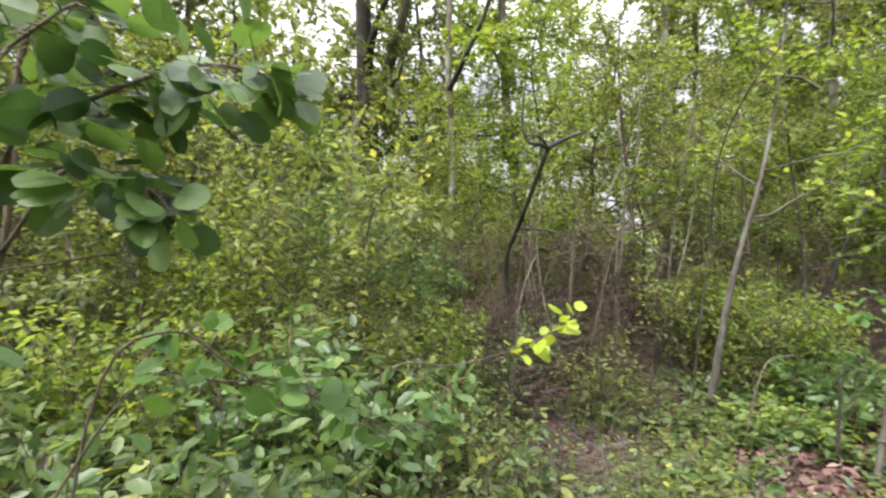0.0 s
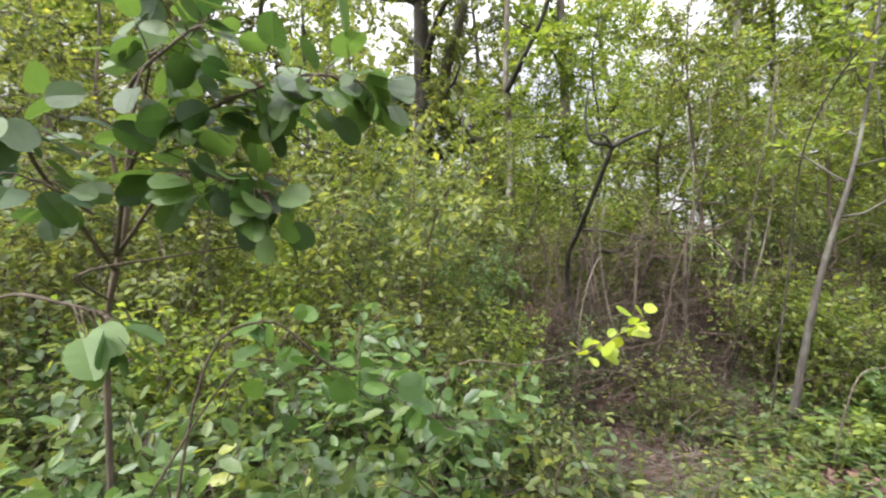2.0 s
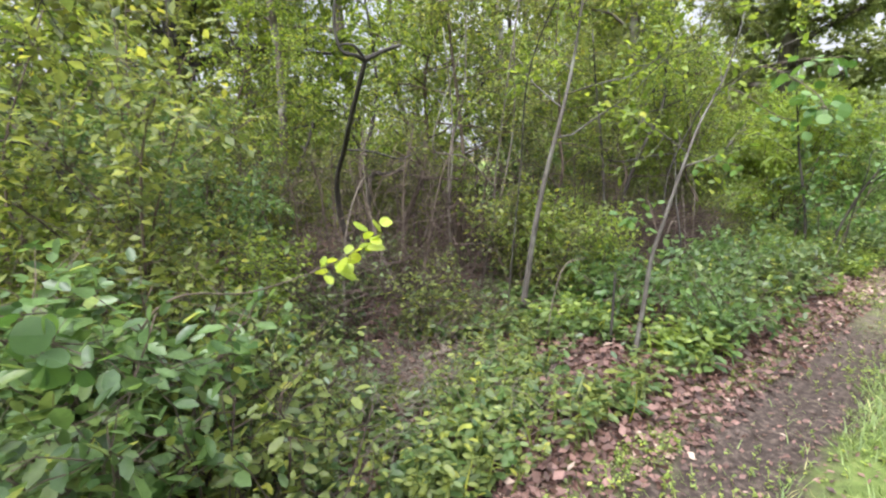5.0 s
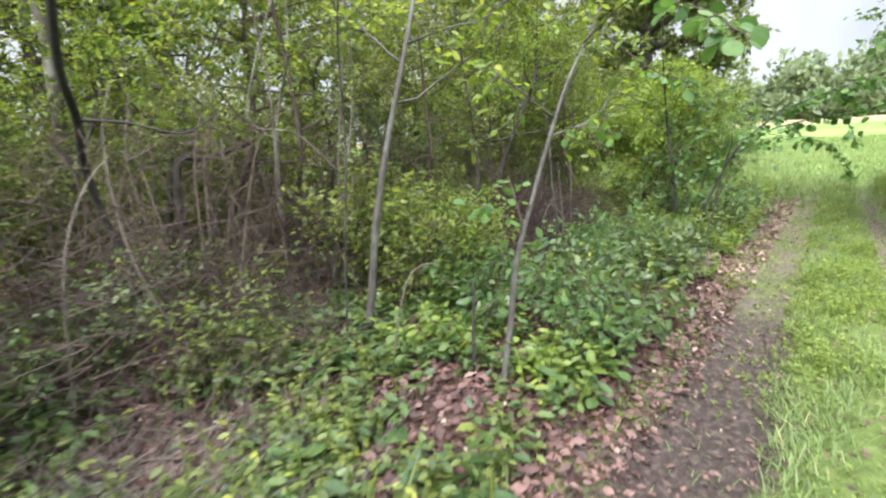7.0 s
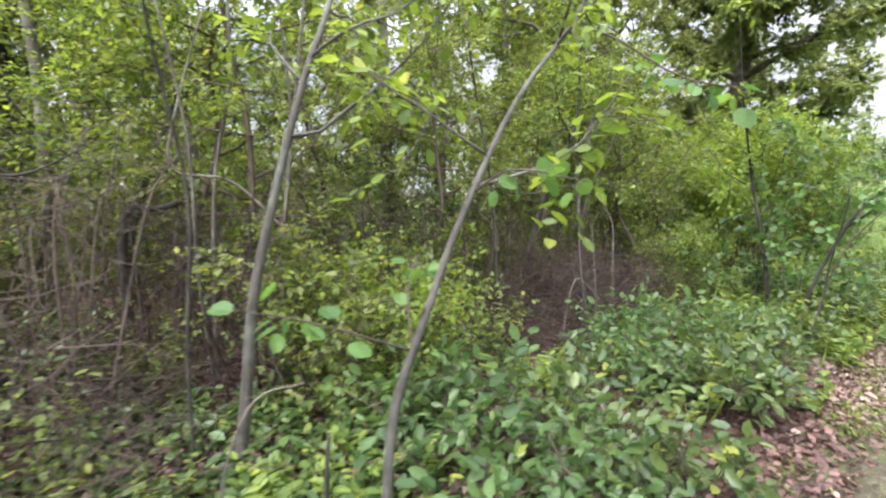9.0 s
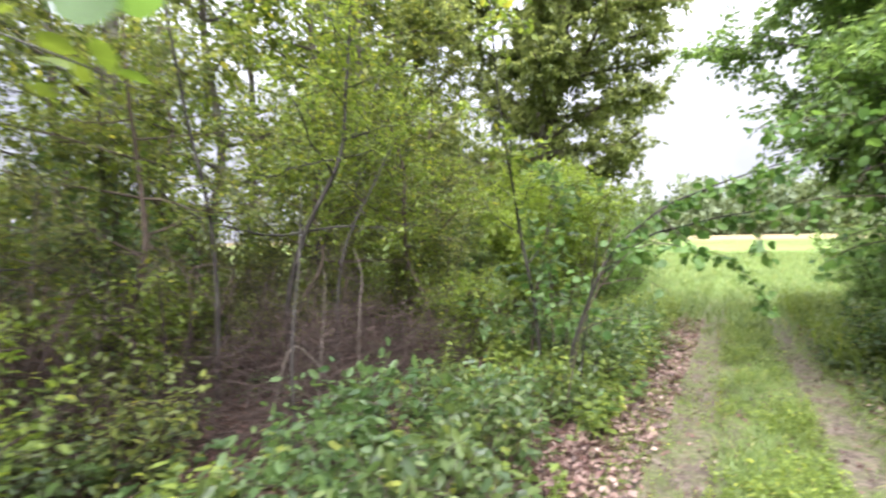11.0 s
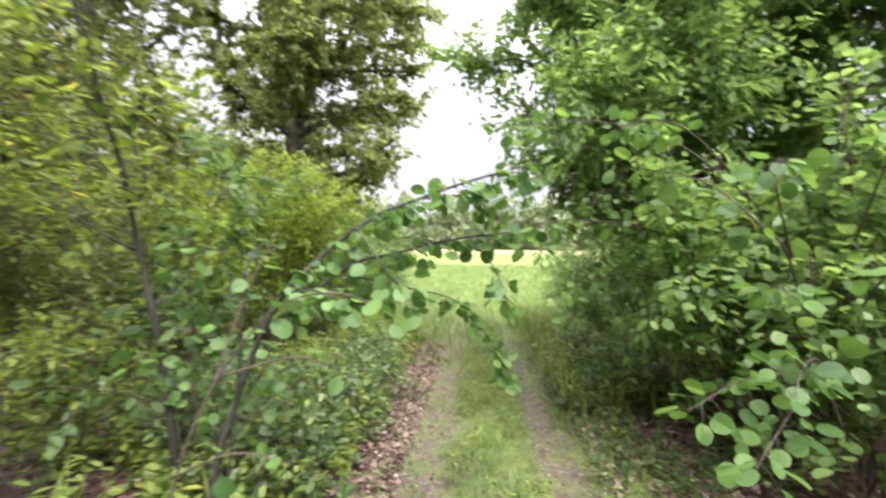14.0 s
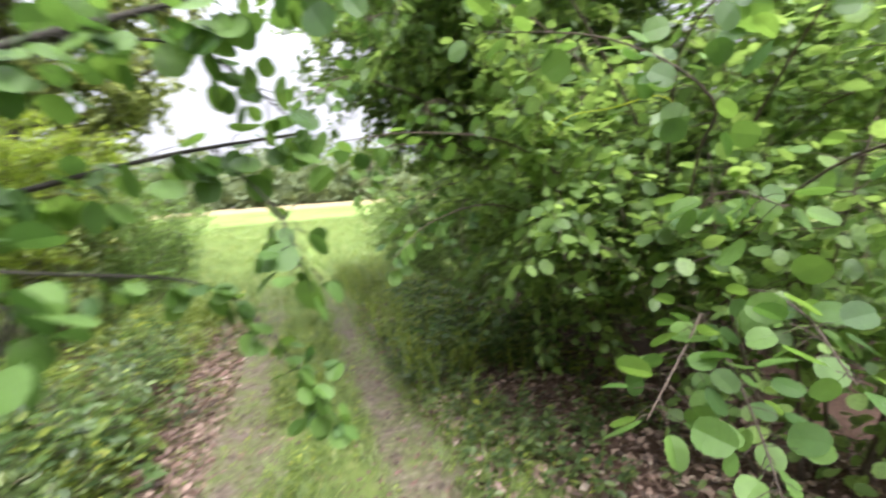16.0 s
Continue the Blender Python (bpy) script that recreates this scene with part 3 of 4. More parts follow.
stems_thing("hanging_vine", 3.5, 2.9, "thin dark woody vine hanging at the wood edge", "vine", [
    ([(3.5, 2.9, -0.05), (3.48, 2.8, 0.8), (3.51, 2.74, 1.53), (3.36, 2.54, 2.27), (3.32, 2.28, 2.74), (3.3, 1.98, 3.03)], 0.009, 0.005)], M_DARK)
stems_thing("multi_stem_shrub", 4.1, 4.3, "clump of slim dark stems with a hooked limb", "shrub", [
    ([(4.0, 4.46, -0.1), (4.0, 4.46, 0.67), (4.07, 4.51, 1.73), (4.18, 4.34, 2.53), (4.17, 4.28, 3.4)], 0.024, 0.01),
    ([(4.48, 4.08, 1.3), (4.13, 4.26, 1.70), (3.75, 4.41, 1.79), (3.78, 4.35, 2.20), (3.95, 4.13, 2.9)], 0.014, 0.008),
    ([(4.3, 4.2, -0.1), (4.45, 4.1, 0.8), (4.48, 4.08, 1.47), (4.6, 4.0, 2.6), (4.7, 3.9, 3.6)], 0.02, 0.009),
    ([(4.15, 4.1, -0.1), (4.3, 3.9, 0.9), (4.4, 3.7, 2.0), (4.3, 3.6, 3.0)], 0.017, 0.008),
    ([(3.95, 4.3, -0.1), (3.85, 4.25, 1.0), (3.8, 4.1, 2.0), (3.6, 4.0, 3.1)], 0.016, 0.007)], M_BARK)

# ---- dead wood ----
def dead_branches(items):
    for pts, r in items:
        s_, l_ = pts[0][:2]
        stems_thing("dead_branch", s_, l_, "bare dead branch standing in the undergrowth", "branch", [(pts, r, r * 0.45)], M_DARK if r > 0.012 else M_DEAD, "stick")


dead_branches((([(6.75, 2.7, 0.0), (6.72, 2.74, 0.6), (6.85, 2.88, 1.0), (6.97, 2.97, 1.34), (7.1, 3.1, 1.9)], 0.014),
               ([(7.0, 2.8, 0.02), (7.03, 2.81, 0.5), (7.18, 2.93, 0.95), (7.29, 3.03, 1.3)], 0.006),
               ([(6.7, 3.0, 0.0), (6.85, 2.95, 0.72), (6.99, 2.86, 0.68), (7.12, 2.75, 0.4), (7.16, 2.7, 0.02)], 0.007),
               ([(7.6, 2.95, 0.0), (7.65, 2.99, 0.9), (7.77, 3.07, 1.25), (7.79, 3.19, 1.49)], 0.007),
               ([(1.9, 3.3, 0.0), (2.04, 3.44, 1.0), (2.37, 3.67, 1.5), (2.57, 3.85, 1.2), (2.85, 4.02, 1.1)], 0.007)))
dead_branches((([(2.6, 3.0, 0.0), (2.37, 3.4, 0.8), (2.37, 3.67, 1.56), (2.5, 3.8, 2.0)], 0.007),
               ([(3.5, 5.74, 0.1), (3.55, 5.74, 1.4), (3.83, 5.66, 1.5), (4.29, 5.5, 1.65)], 0.05),
               ([(3.45, 2.35, 0.0), (3.5, 2.3, 0.45), (3.62, 2.28, 0.7), (3.8, 2.2, 0.75)], 0.007),
               ([(3.7, 1.85, 0.0), (3.72, 1.85, 0.5), (3.74, 1.86, 0.68)], 0.014),
               ([(8.1, 3.7, 0.0), (8.13, 3.68, 1.34), (8.44, 3.5, 2.2), (8.61, 3.31, 2.73)], 0.018),
               ([(7.1, 4.2, 0.0), (7.09, 4.2, 1.03), (7.02, 4.23, 1.84), (6.82, 4.22, 2.6), (6.6, 4.2, 3.6)], 0.026)))
for a, b, r in (((2.73, 3.53), (2.58, 2.72), 0.018), ((1.35, 2.25), (1.85, 2.2), 0.024), ((2.3, 1.5), (2.75, 1.75), 0.012), ((2.1, 2.0), (2.25, 1.45), 0.011), ((1.0, 1.5), (1.6, 1.62), 0.01), ((5.6, 1.75), (6.0, 2.2), 0.012)):
    m_ = ((a[0] + b[0]) / 2 + 0.03, (a[1] + b[1]) / 2 + 0.03)
    pts = [(*a, float(ground_z(*a)) + r), (*m_, float(ground_z(*m_)) + r + 0.03), (*b, float(ground_z(*b)) + r + 0.05)]
    stems_thing("fallen_stick", *a, "pale fallen stick lying in the leaf litter", "stick", [(pts, r, r * 0.6)], M_STICK, "stick")


def brush(name, label, seed, count, s0, s1, l0, l1, h, length, material, r=0.004):
    """A tangle of dead twigs, resting on the ground."""
    rng = np.random.default_rng(seed)
    tubes = []
    for _ in range(count):
        s, l = rng.uniform(s0, s1), rng.uniform(l0, l1)
        edge = min(1, 4 * min((s - s0) / (s1 - s0), (s1 - s) / (s1 - s0)), 4 * min((l - l0) / (l1 - l0), (l1 - l) / (l1 - l0)))
        p = on_ground(s, l, rng.uniform(0, 1) * h * edge)
        tubes.append(tube(wander(rng, p, (rng.normal(), rng.normal(), rng.normal(0.15, 0.35)), length * rng.uniform(0.4, 1.3), 4, 0.25), taper(5, r * rng.uniform(0.6, 1.5), r * 0.4), 3))
    v, f = joined(tubes)
    return tagged(link_mesh(name, v, f, material), label, "brushwood", "", "stuff")


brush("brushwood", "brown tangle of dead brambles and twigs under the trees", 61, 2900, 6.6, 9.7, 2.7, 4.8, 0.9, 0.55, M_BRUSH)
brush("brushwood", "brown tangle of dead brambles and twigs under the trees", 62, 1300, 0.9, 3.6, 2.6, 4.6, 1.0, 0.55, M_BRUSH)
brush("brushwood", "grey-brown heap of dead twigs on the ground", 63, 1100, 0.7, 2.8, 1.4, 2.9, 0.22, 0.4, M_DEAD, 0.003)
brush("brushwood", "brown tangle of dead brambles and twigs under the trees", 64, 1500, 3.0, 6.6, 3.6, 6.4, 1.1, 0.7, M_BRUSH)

# ---- thicket ----
place_all([grow_shrub("thicket_shrub", spot(0, 0), 200 + i, "dense twiggy thicket shrub with small fresh green leaves", 2.4 + 0.3 * i, 1.1, 10, 26, 0.075, 42,
                      M_TWIG, (M_WOOD, M_YOUNG, M_BUSH, M_WOOD)[i], group="thicket shrubs", twig_len=0.5, low=0.12) for i in range(4)],
          [(-7.5, 4.2), (-6.0, 5.2), (-4.6, 4.2), (-3.2, 4.6), (-1.7, 4.2), (-0.4, 4.6), (1.0, 4.7), (0.4, 3.7), (-2.4, 3.5), (-5.4, 3.2), (-8.5, 5.6), (-6.8, 6.8), (-5.0, 6.4), (-1.4, 6.2), (0.6, 6.4), (2.2, 6.4),
           (4.0, 6.8), (5.6, 7.2), (7.0, 6.2), (8.6, 6.4), (10.2, 6.6), (11.6, 5.6), (13.2, 5.0), (10.8, 4.6), (-10.5, 6.5), (-9.5, 8.5), (-3.5, 8.8), (0.6, 8.8), (6.8, 8.4), (14.6, 5.8)], 13)
place_all([grow_shrub("bare_thicket", spot(0, 0), 220 + i, "bare brown thicket of thin upright stems", 2.3 + 0.3 * i, 0.9, 8, 20, 0.05, 1, M_TWIG if i else M_BRUSH, M_WOOD, group="bare thickets", twig_len=0.5, stem_r=0.013, bare=True) for i in range(2)],
          [(3.6, 4.8), (4.6, 4.9), (5.4, 4.1), (2.9, 5.4), (6.8, 4.3), (3.0, 4.1), (4.2, 4.1), (2.3, 5.3), (8.0, 4.0)], 14)

place_all([grow_shrub("leafy_scrub", spot(0, 0), 240 + i, "waist-high scrub with small yellow-green leaves", 1.35 + 0.2 * i, 0.75, 9, 22, 0.065, 42, M_TWIG, (M_WOOD, M_YOUNG)[i],
                      group="scrub", twig_len=0.4, low=0.1, stem_r=0.008) for i in range(2)],
          [(0.5, 2.7), (1.1, 3.5), (0.2, 3.3), (-0.9, 2.9), (-2.0, 2.7), (4.9, 2.9), (4.5, 3.5), (6.7, 5.0), (9.0, 5.2), (10.0, 3.2), (7.6, 5.2), (4.9, 3.9)], 18)

place_all([grow_shrub("seedling_scrub", spot(0, 0), 260 + i, "knee-high twiggy scrub with small green leaves", 0.75 + 0.15 * i, 0.5, 7, 14, 0.06, 34, M_BRUSH, (M_WOOD, M_HERB)[i],
                      group="seedling scrub", twig_len=0.3, low=0.15, stem_r=0.005, template=LEAF_MID) for i in range(2)],
          [(1.3, 2.5), (1.0, 1.9), (0.6, 2.2), (1.6, 3.4), (0.8, 1.6), (2.2, 3.8), (3.4, 4.2), (5.4, 3.4), (6.0, 3.4), (2.9, 4.6), (2.7, 3.2)], 20)

# ---- low shrubs at the edge ----
place_all([grow_shrub("edge_shrub", spot(0, 0), 300 + i, "low leafy shrub at the edge of the wood", 0.95 + 0.1 * i, 0.6, 10, 15, 0.095, 34, M_TWIG, (M_BUSH, M_HERB)[i % 2],
                      group="edge shrubs", template=LEAF_MID, twig_len=0.3, stem_r=0.006) for i in range(3)],
          [(-0.75, 1.45), (-0.15, 1.6), (0.35, 1.75), (-1.5, 1.6), (-1.1, 2.3), (0.0, 2.4), (-2.3, 2.3), (-0.4, 3.1), (-1.8, 3.2), (0.75, 2.9), (-3.2, 1.6), (-3.4, 3.0), (-2.4, 1.5), (-4.4, 2.2), (-5.6, 2.0)], 15)
place_all([grow_shrub("bramble", spot(0, 0), 320 + i, "low sprawling bramble with fresh green leaves", 0.5 + 0.1 * i, 0.5, 9, 10, 0.085, 34, M_TWIG, (M_HERB, M_BUSH)[i],
                      group="brambles", template=LEAF_MID, twig_len=0.28, stem_r=0.004, low=0.4) for i in range(2)],
          [(5.25, 1.75), (6.3, 2.0), (7.3, 1.6), (7.0, 2.4), (8.3, 2.5), (8.1, 1.9), (8.7, 1.6), (4.6, 2.3), (5.0, 1.35), (4.5, 1.35), (9.6, 1.5), (10.2, 1.6), (10.8, 1.45), (11.4, 1.6), (12.0, 1.5), (12.7, 1.6),
           (13.5, 1.7), (14.3, 1.8), (6.5, 1.5), (10.4, 2.3), (11.6, 2.3), (12.6, -1.5), (13.4, -1.5), (14.2, -1.7), (15.2, -1.8), (12.0, -1.9)], 16)

# ---- beyond: big oak, mound of creeper, tree and bush on the far side of the track ----
grow_tree("oak", on_ground(21.5, 6.2), 41, "big dark oak overhanging the track edge", 17, 0.35, 0.2, 4.6, 54, 50, 0.22, 40, M_BARK, M_OAK, lean=(0.3, -0.9), twig_len=1.0, upward=0.3, shrink=0.05)
grow_tree("oak", on_ground(17.5, 10.0), 45, "big dark oak behind the thicket", 14, 0.3, 0.1, 4.8, 34, 34, 0.21, 30, M_BARK, M_OAK, twig_len=1.1, upward=0.35)
grow_shrub("creeper_mound", on_ground(14.4, 3.9), 42, "yellow-green mound of creeper over shrubs", 4.1, 2.1, 34, 40, 0.1, 40, M_TWIG, M_MOUND, twig_len=0.5)
grow_shrub("creeper_mound", on_ground(16.5, 4.0), 46, "green mound of creeper over shrubs", 3.4, 1.7, 18, 24, 0.12, 30, M_TWIG, M_WOOD, twig_len=0.6)
arching_tree = grow_tree("roadside_tree", on_ground(13.3, -2.8), 43, "leafy broad tree leaning over the track", 9.5, 0.13, 0.13, 3.5, 54, 84, 0.125, 42, M_BARK, M_TREE, lean=(0, 0.4), twig_len=0.95, upward=0.25, shrink=0.2)
grow_tree("roadside_tree", on_ground(11.2, -5.2), 47, "leafy broad tree behind the bush", 8.0, 0.11, 0.06, 3.0, 36, 36, 0.14, 34, M_BARK, M_TREE, twig_len=0.9, upward=0.3)
grow_tree("roadside_tree", on_ground(18.0, -5.6), 48, "leafy broad tree at the edge of the field", 9.5, 0.14, 0.05, 3.6, 34, 30, 0.18, 28, M_BARK, M_TREE, twig_len=1.0, upward=0.3)
place_all([grow_shrub("verge_shrub", spot(0, 0), 360 + i, "leafy light green shrub beside the field track", 2.4 + 0.4 * i, 1.1, 12, 30, 0.1, 38, M_TWIG, M_TREE, group="verge shrubs", twig_len=0.5, low=0.1) for i in range(2)],
          [(15.6, -3.2), (17.8, -2.9), (20.2, -2.8), (23.0, -3.2), (16.2, -4.2), (17.8, 3.2), (20.0, 3.4), (23.0, 3.6)], 19)
BIG_LEAF = round_leaf(5, 0.36, 0.0, 0.06)
bush = grow_shrub("round_leaved_bush", on_ground(10.7, -2.7), 44, "large bush with broad rounded green leaves beside the track", 3.3, 1.75, 24, 34, 0.1, 28, M_TWIG, M_TREE, template=BIG_LEAF, twig_len=0.55, low=0.3)


# ---- boughs whose leaves can be told apart ----
def leaf_kinds(material, breadth):
    """Three leaf meshes of one kind: flat, cupped and folded."""
    out = []
    for i, (w, cup) in enumerate(((0.37, 0.05), (0.41, -0.04), (0.34, 0.09))):
        v, f = round_leaf(14, w * breadth, 0.03, cup)
        me = bpy.data.meshes.new("leaf")
        me.from_pydata(v.tolist(), [], f)
        me.materials.append(material)
        me.update()
        out.append(me)
    return out


def hang_leaves(ob, lines, count, size, kinds, seed, droop=0.5, twig=0.07, start=0.2, material=M_TWIG):
    """Single leaves on short stalks along the lines (in the thing's own space)."""
    rng = np.random.default_rng(seed)
    stalks = []
    total = sum((a[-1] - a[0]).length for a in lines)
    for line in lines:
        n = max(1, round(count * (line[-1] - line[0]).length / total))
        for i in range(n):
            u = start + (1 - start) * (i + rng.uniform(0, 0.8)) / n
            x = min(u, 0.999) * (len(line) - 1)
            j = int(x)
            p = line[j].lerp(line[j + 1], x - j)
            along = (line[j + 1] - line[j]).normalized()
            side = along.cross(Vector((0, 0, 1))) * (1 if i % 2 else -1)
            way = (0.35 * along + 0.8 * side + Vector(rng.normal(0, 0.45, 3)) - Vector((0, 0, droop * rng.uniform(0.3, 1.3)))).normalized()
            q = p + way * twig * rng.uniform(0.2, 1.6)
            stalks.append(tube([p, p.lerp(q, 0.5) + Vector((0, 0, 0.006)), q], [0.0018, 0.0015, 0.0012], 3))
            up = Vector((0, 0, 1)) + Vector(rng.normal(0, 0.75, 3))
            y = up.cross(way).normalized()
            z = way.cross(y)
            k = size * rng.uniform(0.6, 1.15)
            leaf = new("leaf", kinds[int(rng.integers(3))])
            leaf.parent = BOUGHS[id(line)]
            leaf.matrix_local = Matrix.Translation(q) @ Matrix((way, y, z)).transposed().to_4x4() @ Matrix.Scale(k, 4)
    v, f = joined(stalks)
    tagged(link_mesh("stalkwork", v, f, material, ob), "", "", "", "stuff")


OVER, ROUND, LIME = leaf_kinds(M_OVER, 0.9), leaf_kinds(M_ROUND, 1.14), leaf_kinds(M_LIME, 1.0)

# sapling whose leafy boughs hang over the track's edge
near, lines = stems_thing("overhanging_sapling", -0.9, 1.75, "sapling with broad dark green leaves hanging over the track edge", "sapling", [
    ([(-0.9, 1.75, -0.1), (-0.87, 1.62, 1.11), (-0.81, 1.49, 1.41), (-0.73, 1.43, 1.72), (-0.69, 1.36, 1.98), (-0.6, 1.3, 2.4)], 0.014, 0.006),
    ([(-0.77, 1.45, 1.6), (-0.56, 1.05, 1.86), (-0.32, 0.84, 1.94), (-0.13, 0.75, 1.99), (0.03, 0.70, 1.96)], 0.008, 0.002),
    ([(-0.75, 1.44, 1.62), (-0.48, 1.08, 1.81), (-0.30, 0.82, 1.78), (-0.20, 0.79, 1.74)], 0.007, 0.002),
    ([(-0.77, 1.45, 1.55), (-0.72, 0.99, 1.79), (-0.65, 0.78, 1.85), (-0.64, 0.67, 1.89)], 0.007, 0.002)], M_TWIG, "bough", 5)
lines += add_stems(near, -0.9, 1.75, [
    ([(-0.69, 1.36, 1.95), (-0.49, 0.84, 1.96), (-0.37, 0.74, 2.03), (-0.30, 0.74, 2.09)], 0.006, 0.002),
    ([(-0.72, 1.2, 1.72), (-0.66, 0.9, 1.76), (-0.60, 0.68, 1.76)], 0.005, 0.002),
    ([(-0.85, 1.0, 1.5), (-0.57, 0.62, 1.56), (-0.47, 0.56, 1.55), (-0.41, 0.56, 1.53)], 0.004, 0.002),
    ([(-0.81, 1.49, 1.45), (-0.71, 1.11, 1.56), (-0.45, 1.00, 1.61), (-0.25, 0.94, 1.64)], 0.005, 0.002),
    ([(-0.75, 1.42, 1.7), (-0.5, 1.0, 2.1), (-0.42, 0.85, 2.25)], 0.005, 0.002)], M_TWIG, "bough", 5)
hang_leaves(near, [lines[i] for i in (1, 1, 2, 3, 4, 5, 8, 2)], 285, 0.088, OVER, 71, 0.55, 0.06, 0.35)
hang_leaves(near, [lines[6]], 14, 0.075, OVER, 72, 0.6, 0.04, 0.7)

lime, lines = stems_thing("lime_leaved_shoot", 0.5, 1.9, "thin arching shoot with a few bright lime-green leaves", "shoot", [
    ([(0.3, 1.95, -0.05), (0.35, 1.9, 0.8), (0.5, 1.83, 1.07), (0.8, 1.85, 1.04), (1.1, 1.84, 1.09), (1.27, 1.8, 1.16), (1.42, 1.76, 1.28)], 0.006, 0.002)], M_TWIG, "twig", 5)
hang_leaves(lime, [lines[0]], 24, 0.092, LIME, 73, 0.35, 0.05, 0.66)
low1, lines = stems_thing("low_shoot", -0.5, 1.15, "thin brown shoot arching through the low shrubs", "shoot", [
    ([(-0.6, 1.15, 0.0), (-0.45, 1.12, 1.2), (-0.27, 1.12, 1.42), (-0.08, 1.12, 1.28), (0.10, 1.14, 1.20), (0.23, 1.14, 1.09)], 0.005, 0.002),
    ([(-0.6, 1.15, 0.9), (-0.33, 1.08, 1.30), (-0.14, 1.11, 1.28), (0.17, 1.20, 1.24)], 0.004, 0.002)], M_TWIG, "twig", 5)
hang_leaves(low1, lines, 50, 0.085, ROUND, 74, 0.2, 0.04, 0.3)

bough = [bend(rel(p, 3.66, 1.62), 5) for p in ([(4.7, 1.58, 2.18), (4.2, 1.1, 2.25), (3.7, 0.65, 2.0), (3.4, 0.48, 1.84)], [(4.75, 1.58, 2.24), (4.8, 1.4, 2.15), (4.85, 1.15, 1.95), (4.95, 0.95, 1.88)],
                                             [(4.2, 1.1, 2.25), (3.9, 0.75, 2.2), (3.75, 0.5, 2.15)])]
for line in bough:
    v, f = tube(line, taper(len(line), 0.006, 0.002), 5)
    BOUGHS[id(line)] = link_mesh("bough", v, f, M_TWIG, leaning, smooth=True)
hang_leaves(leaning, bough, 60, 0.08, ROUND, 75, 0.6, 0.05, 0.45)

low_boughs = [bend(rel(p, 3.66, 1.62), 5) for p in ([(3.93, 1.61, 1.0), (3.6, 1.6, 1.15), (3.4, 1.6, 1.22)], [(3.93, 1.61, 1.0), (4.0, 1.72, 1.2), (4.15, 1.85, 1.3)], [(4.19, 1.58, 1.53), (4.2, 1.4, 1.6), (4.25, 1.15, 1.55)])]
for line in low_boughs:
    v, f = tube(line, taper(len(line), 0.005, 0.002), 5)
    BOUGHS[id(line)] = link_mesh("bough", v, f, M_TWIG, leaning, smooth=True)
hang_leaves(leaning, low_boughs, 34, 0.075, ROUND, 79, 0.4, 0.04, 0.25)

side, lines = stems_thing("trackside_shoot", 8.45, 1.45, "leafy shoot with broad bright leaves reaching towards the track", "shoot", [
    ([(8.45, 1.45, -0.05), (8.4, 1.25, 0.9), (8.36, 0.95, 1.4), (8.32, 0.68, 1.52), (8.36, 0.45, 1.45)], 0.008, 0.002),
    ([(8.38, 1.1, 1.2), (8.5, 0.85, 1.25), (8.6, 0.65, 1.15)], 0.005, 0.002), ([(8.4, 1.3, 0.8), (8.3, 1.0, 0.95), (8.35, 0.8, 0.9)], 0.005, 0.002), ([(8.38, 1.15, 1.1), (8.55, 1.1, 1.5), (8.6, 1.0, 1.75)], 0.005, 0.002)], M_TWIG, "twig", 5)
hang_leaves(side, [lines[0]], 18, 0.08, ROUND, 80, 0.3, 0.05, 0.5)
hang_leaves(side, lines[1:], 18, 0.078, ROUND, 81, 0.4, 0.05, 0.2)
thick, lines = stems_thing("leafy_shoot", 9.45, 1.75, "many-stemmed leafy shoot with broad bright leaves at the wood edge", "shoot", [
    ([(9.45, 1.75, -0.05), (9.4, 1.7, 0.6), (9.25, 1.6, 1.05), (9.05, 1.45, 1.3)], 0.008, 0.002),
    ([(9.5, 1.7, -0.05), (9.6, 1.6, 0.7), (9.6, 1.4, 1.2), (9.5, 1.2, 1.45)], 0.008, 0.002),
    ([(9.5, 1.8, -0.05), (9.5, 1.9, 0.8), (9.35, 1.85, 1.4), (9.15, 1.75, 1.75)], 0.008, 0.002),
    ([(9.42, 1.72, 0.4), (9.5, 1.45, 0.75), (9.55, 1.2, 0.9)], 0.005, 0.002),
    ([(9.45, 1.85, 0.7), (9.2, 1.9, 1.0), (8.95, 1.85, 1.15)], 0.005, 0.002)], M_TWIG, "twig", 5)
hang_leaves(thick, lines, 150, 0.085, ROUND, 82, 0.4, 0.07, 0.25)
stems_thing("curled_tendril", 9.75, -1.05, "pale green curled vine tendril on the bush", "vine", [
    ([(9.75, -1.05, 1.84), (9.64, -1.09, 1.9), (9.55, -1.22, 1.91), (9.44, -1.34, 1.93), (9.4, -1.39, 1.88), (9.4, -1.4, 1.8)], 0.0028, 0.002)], M_LIME, "tendril", 5)

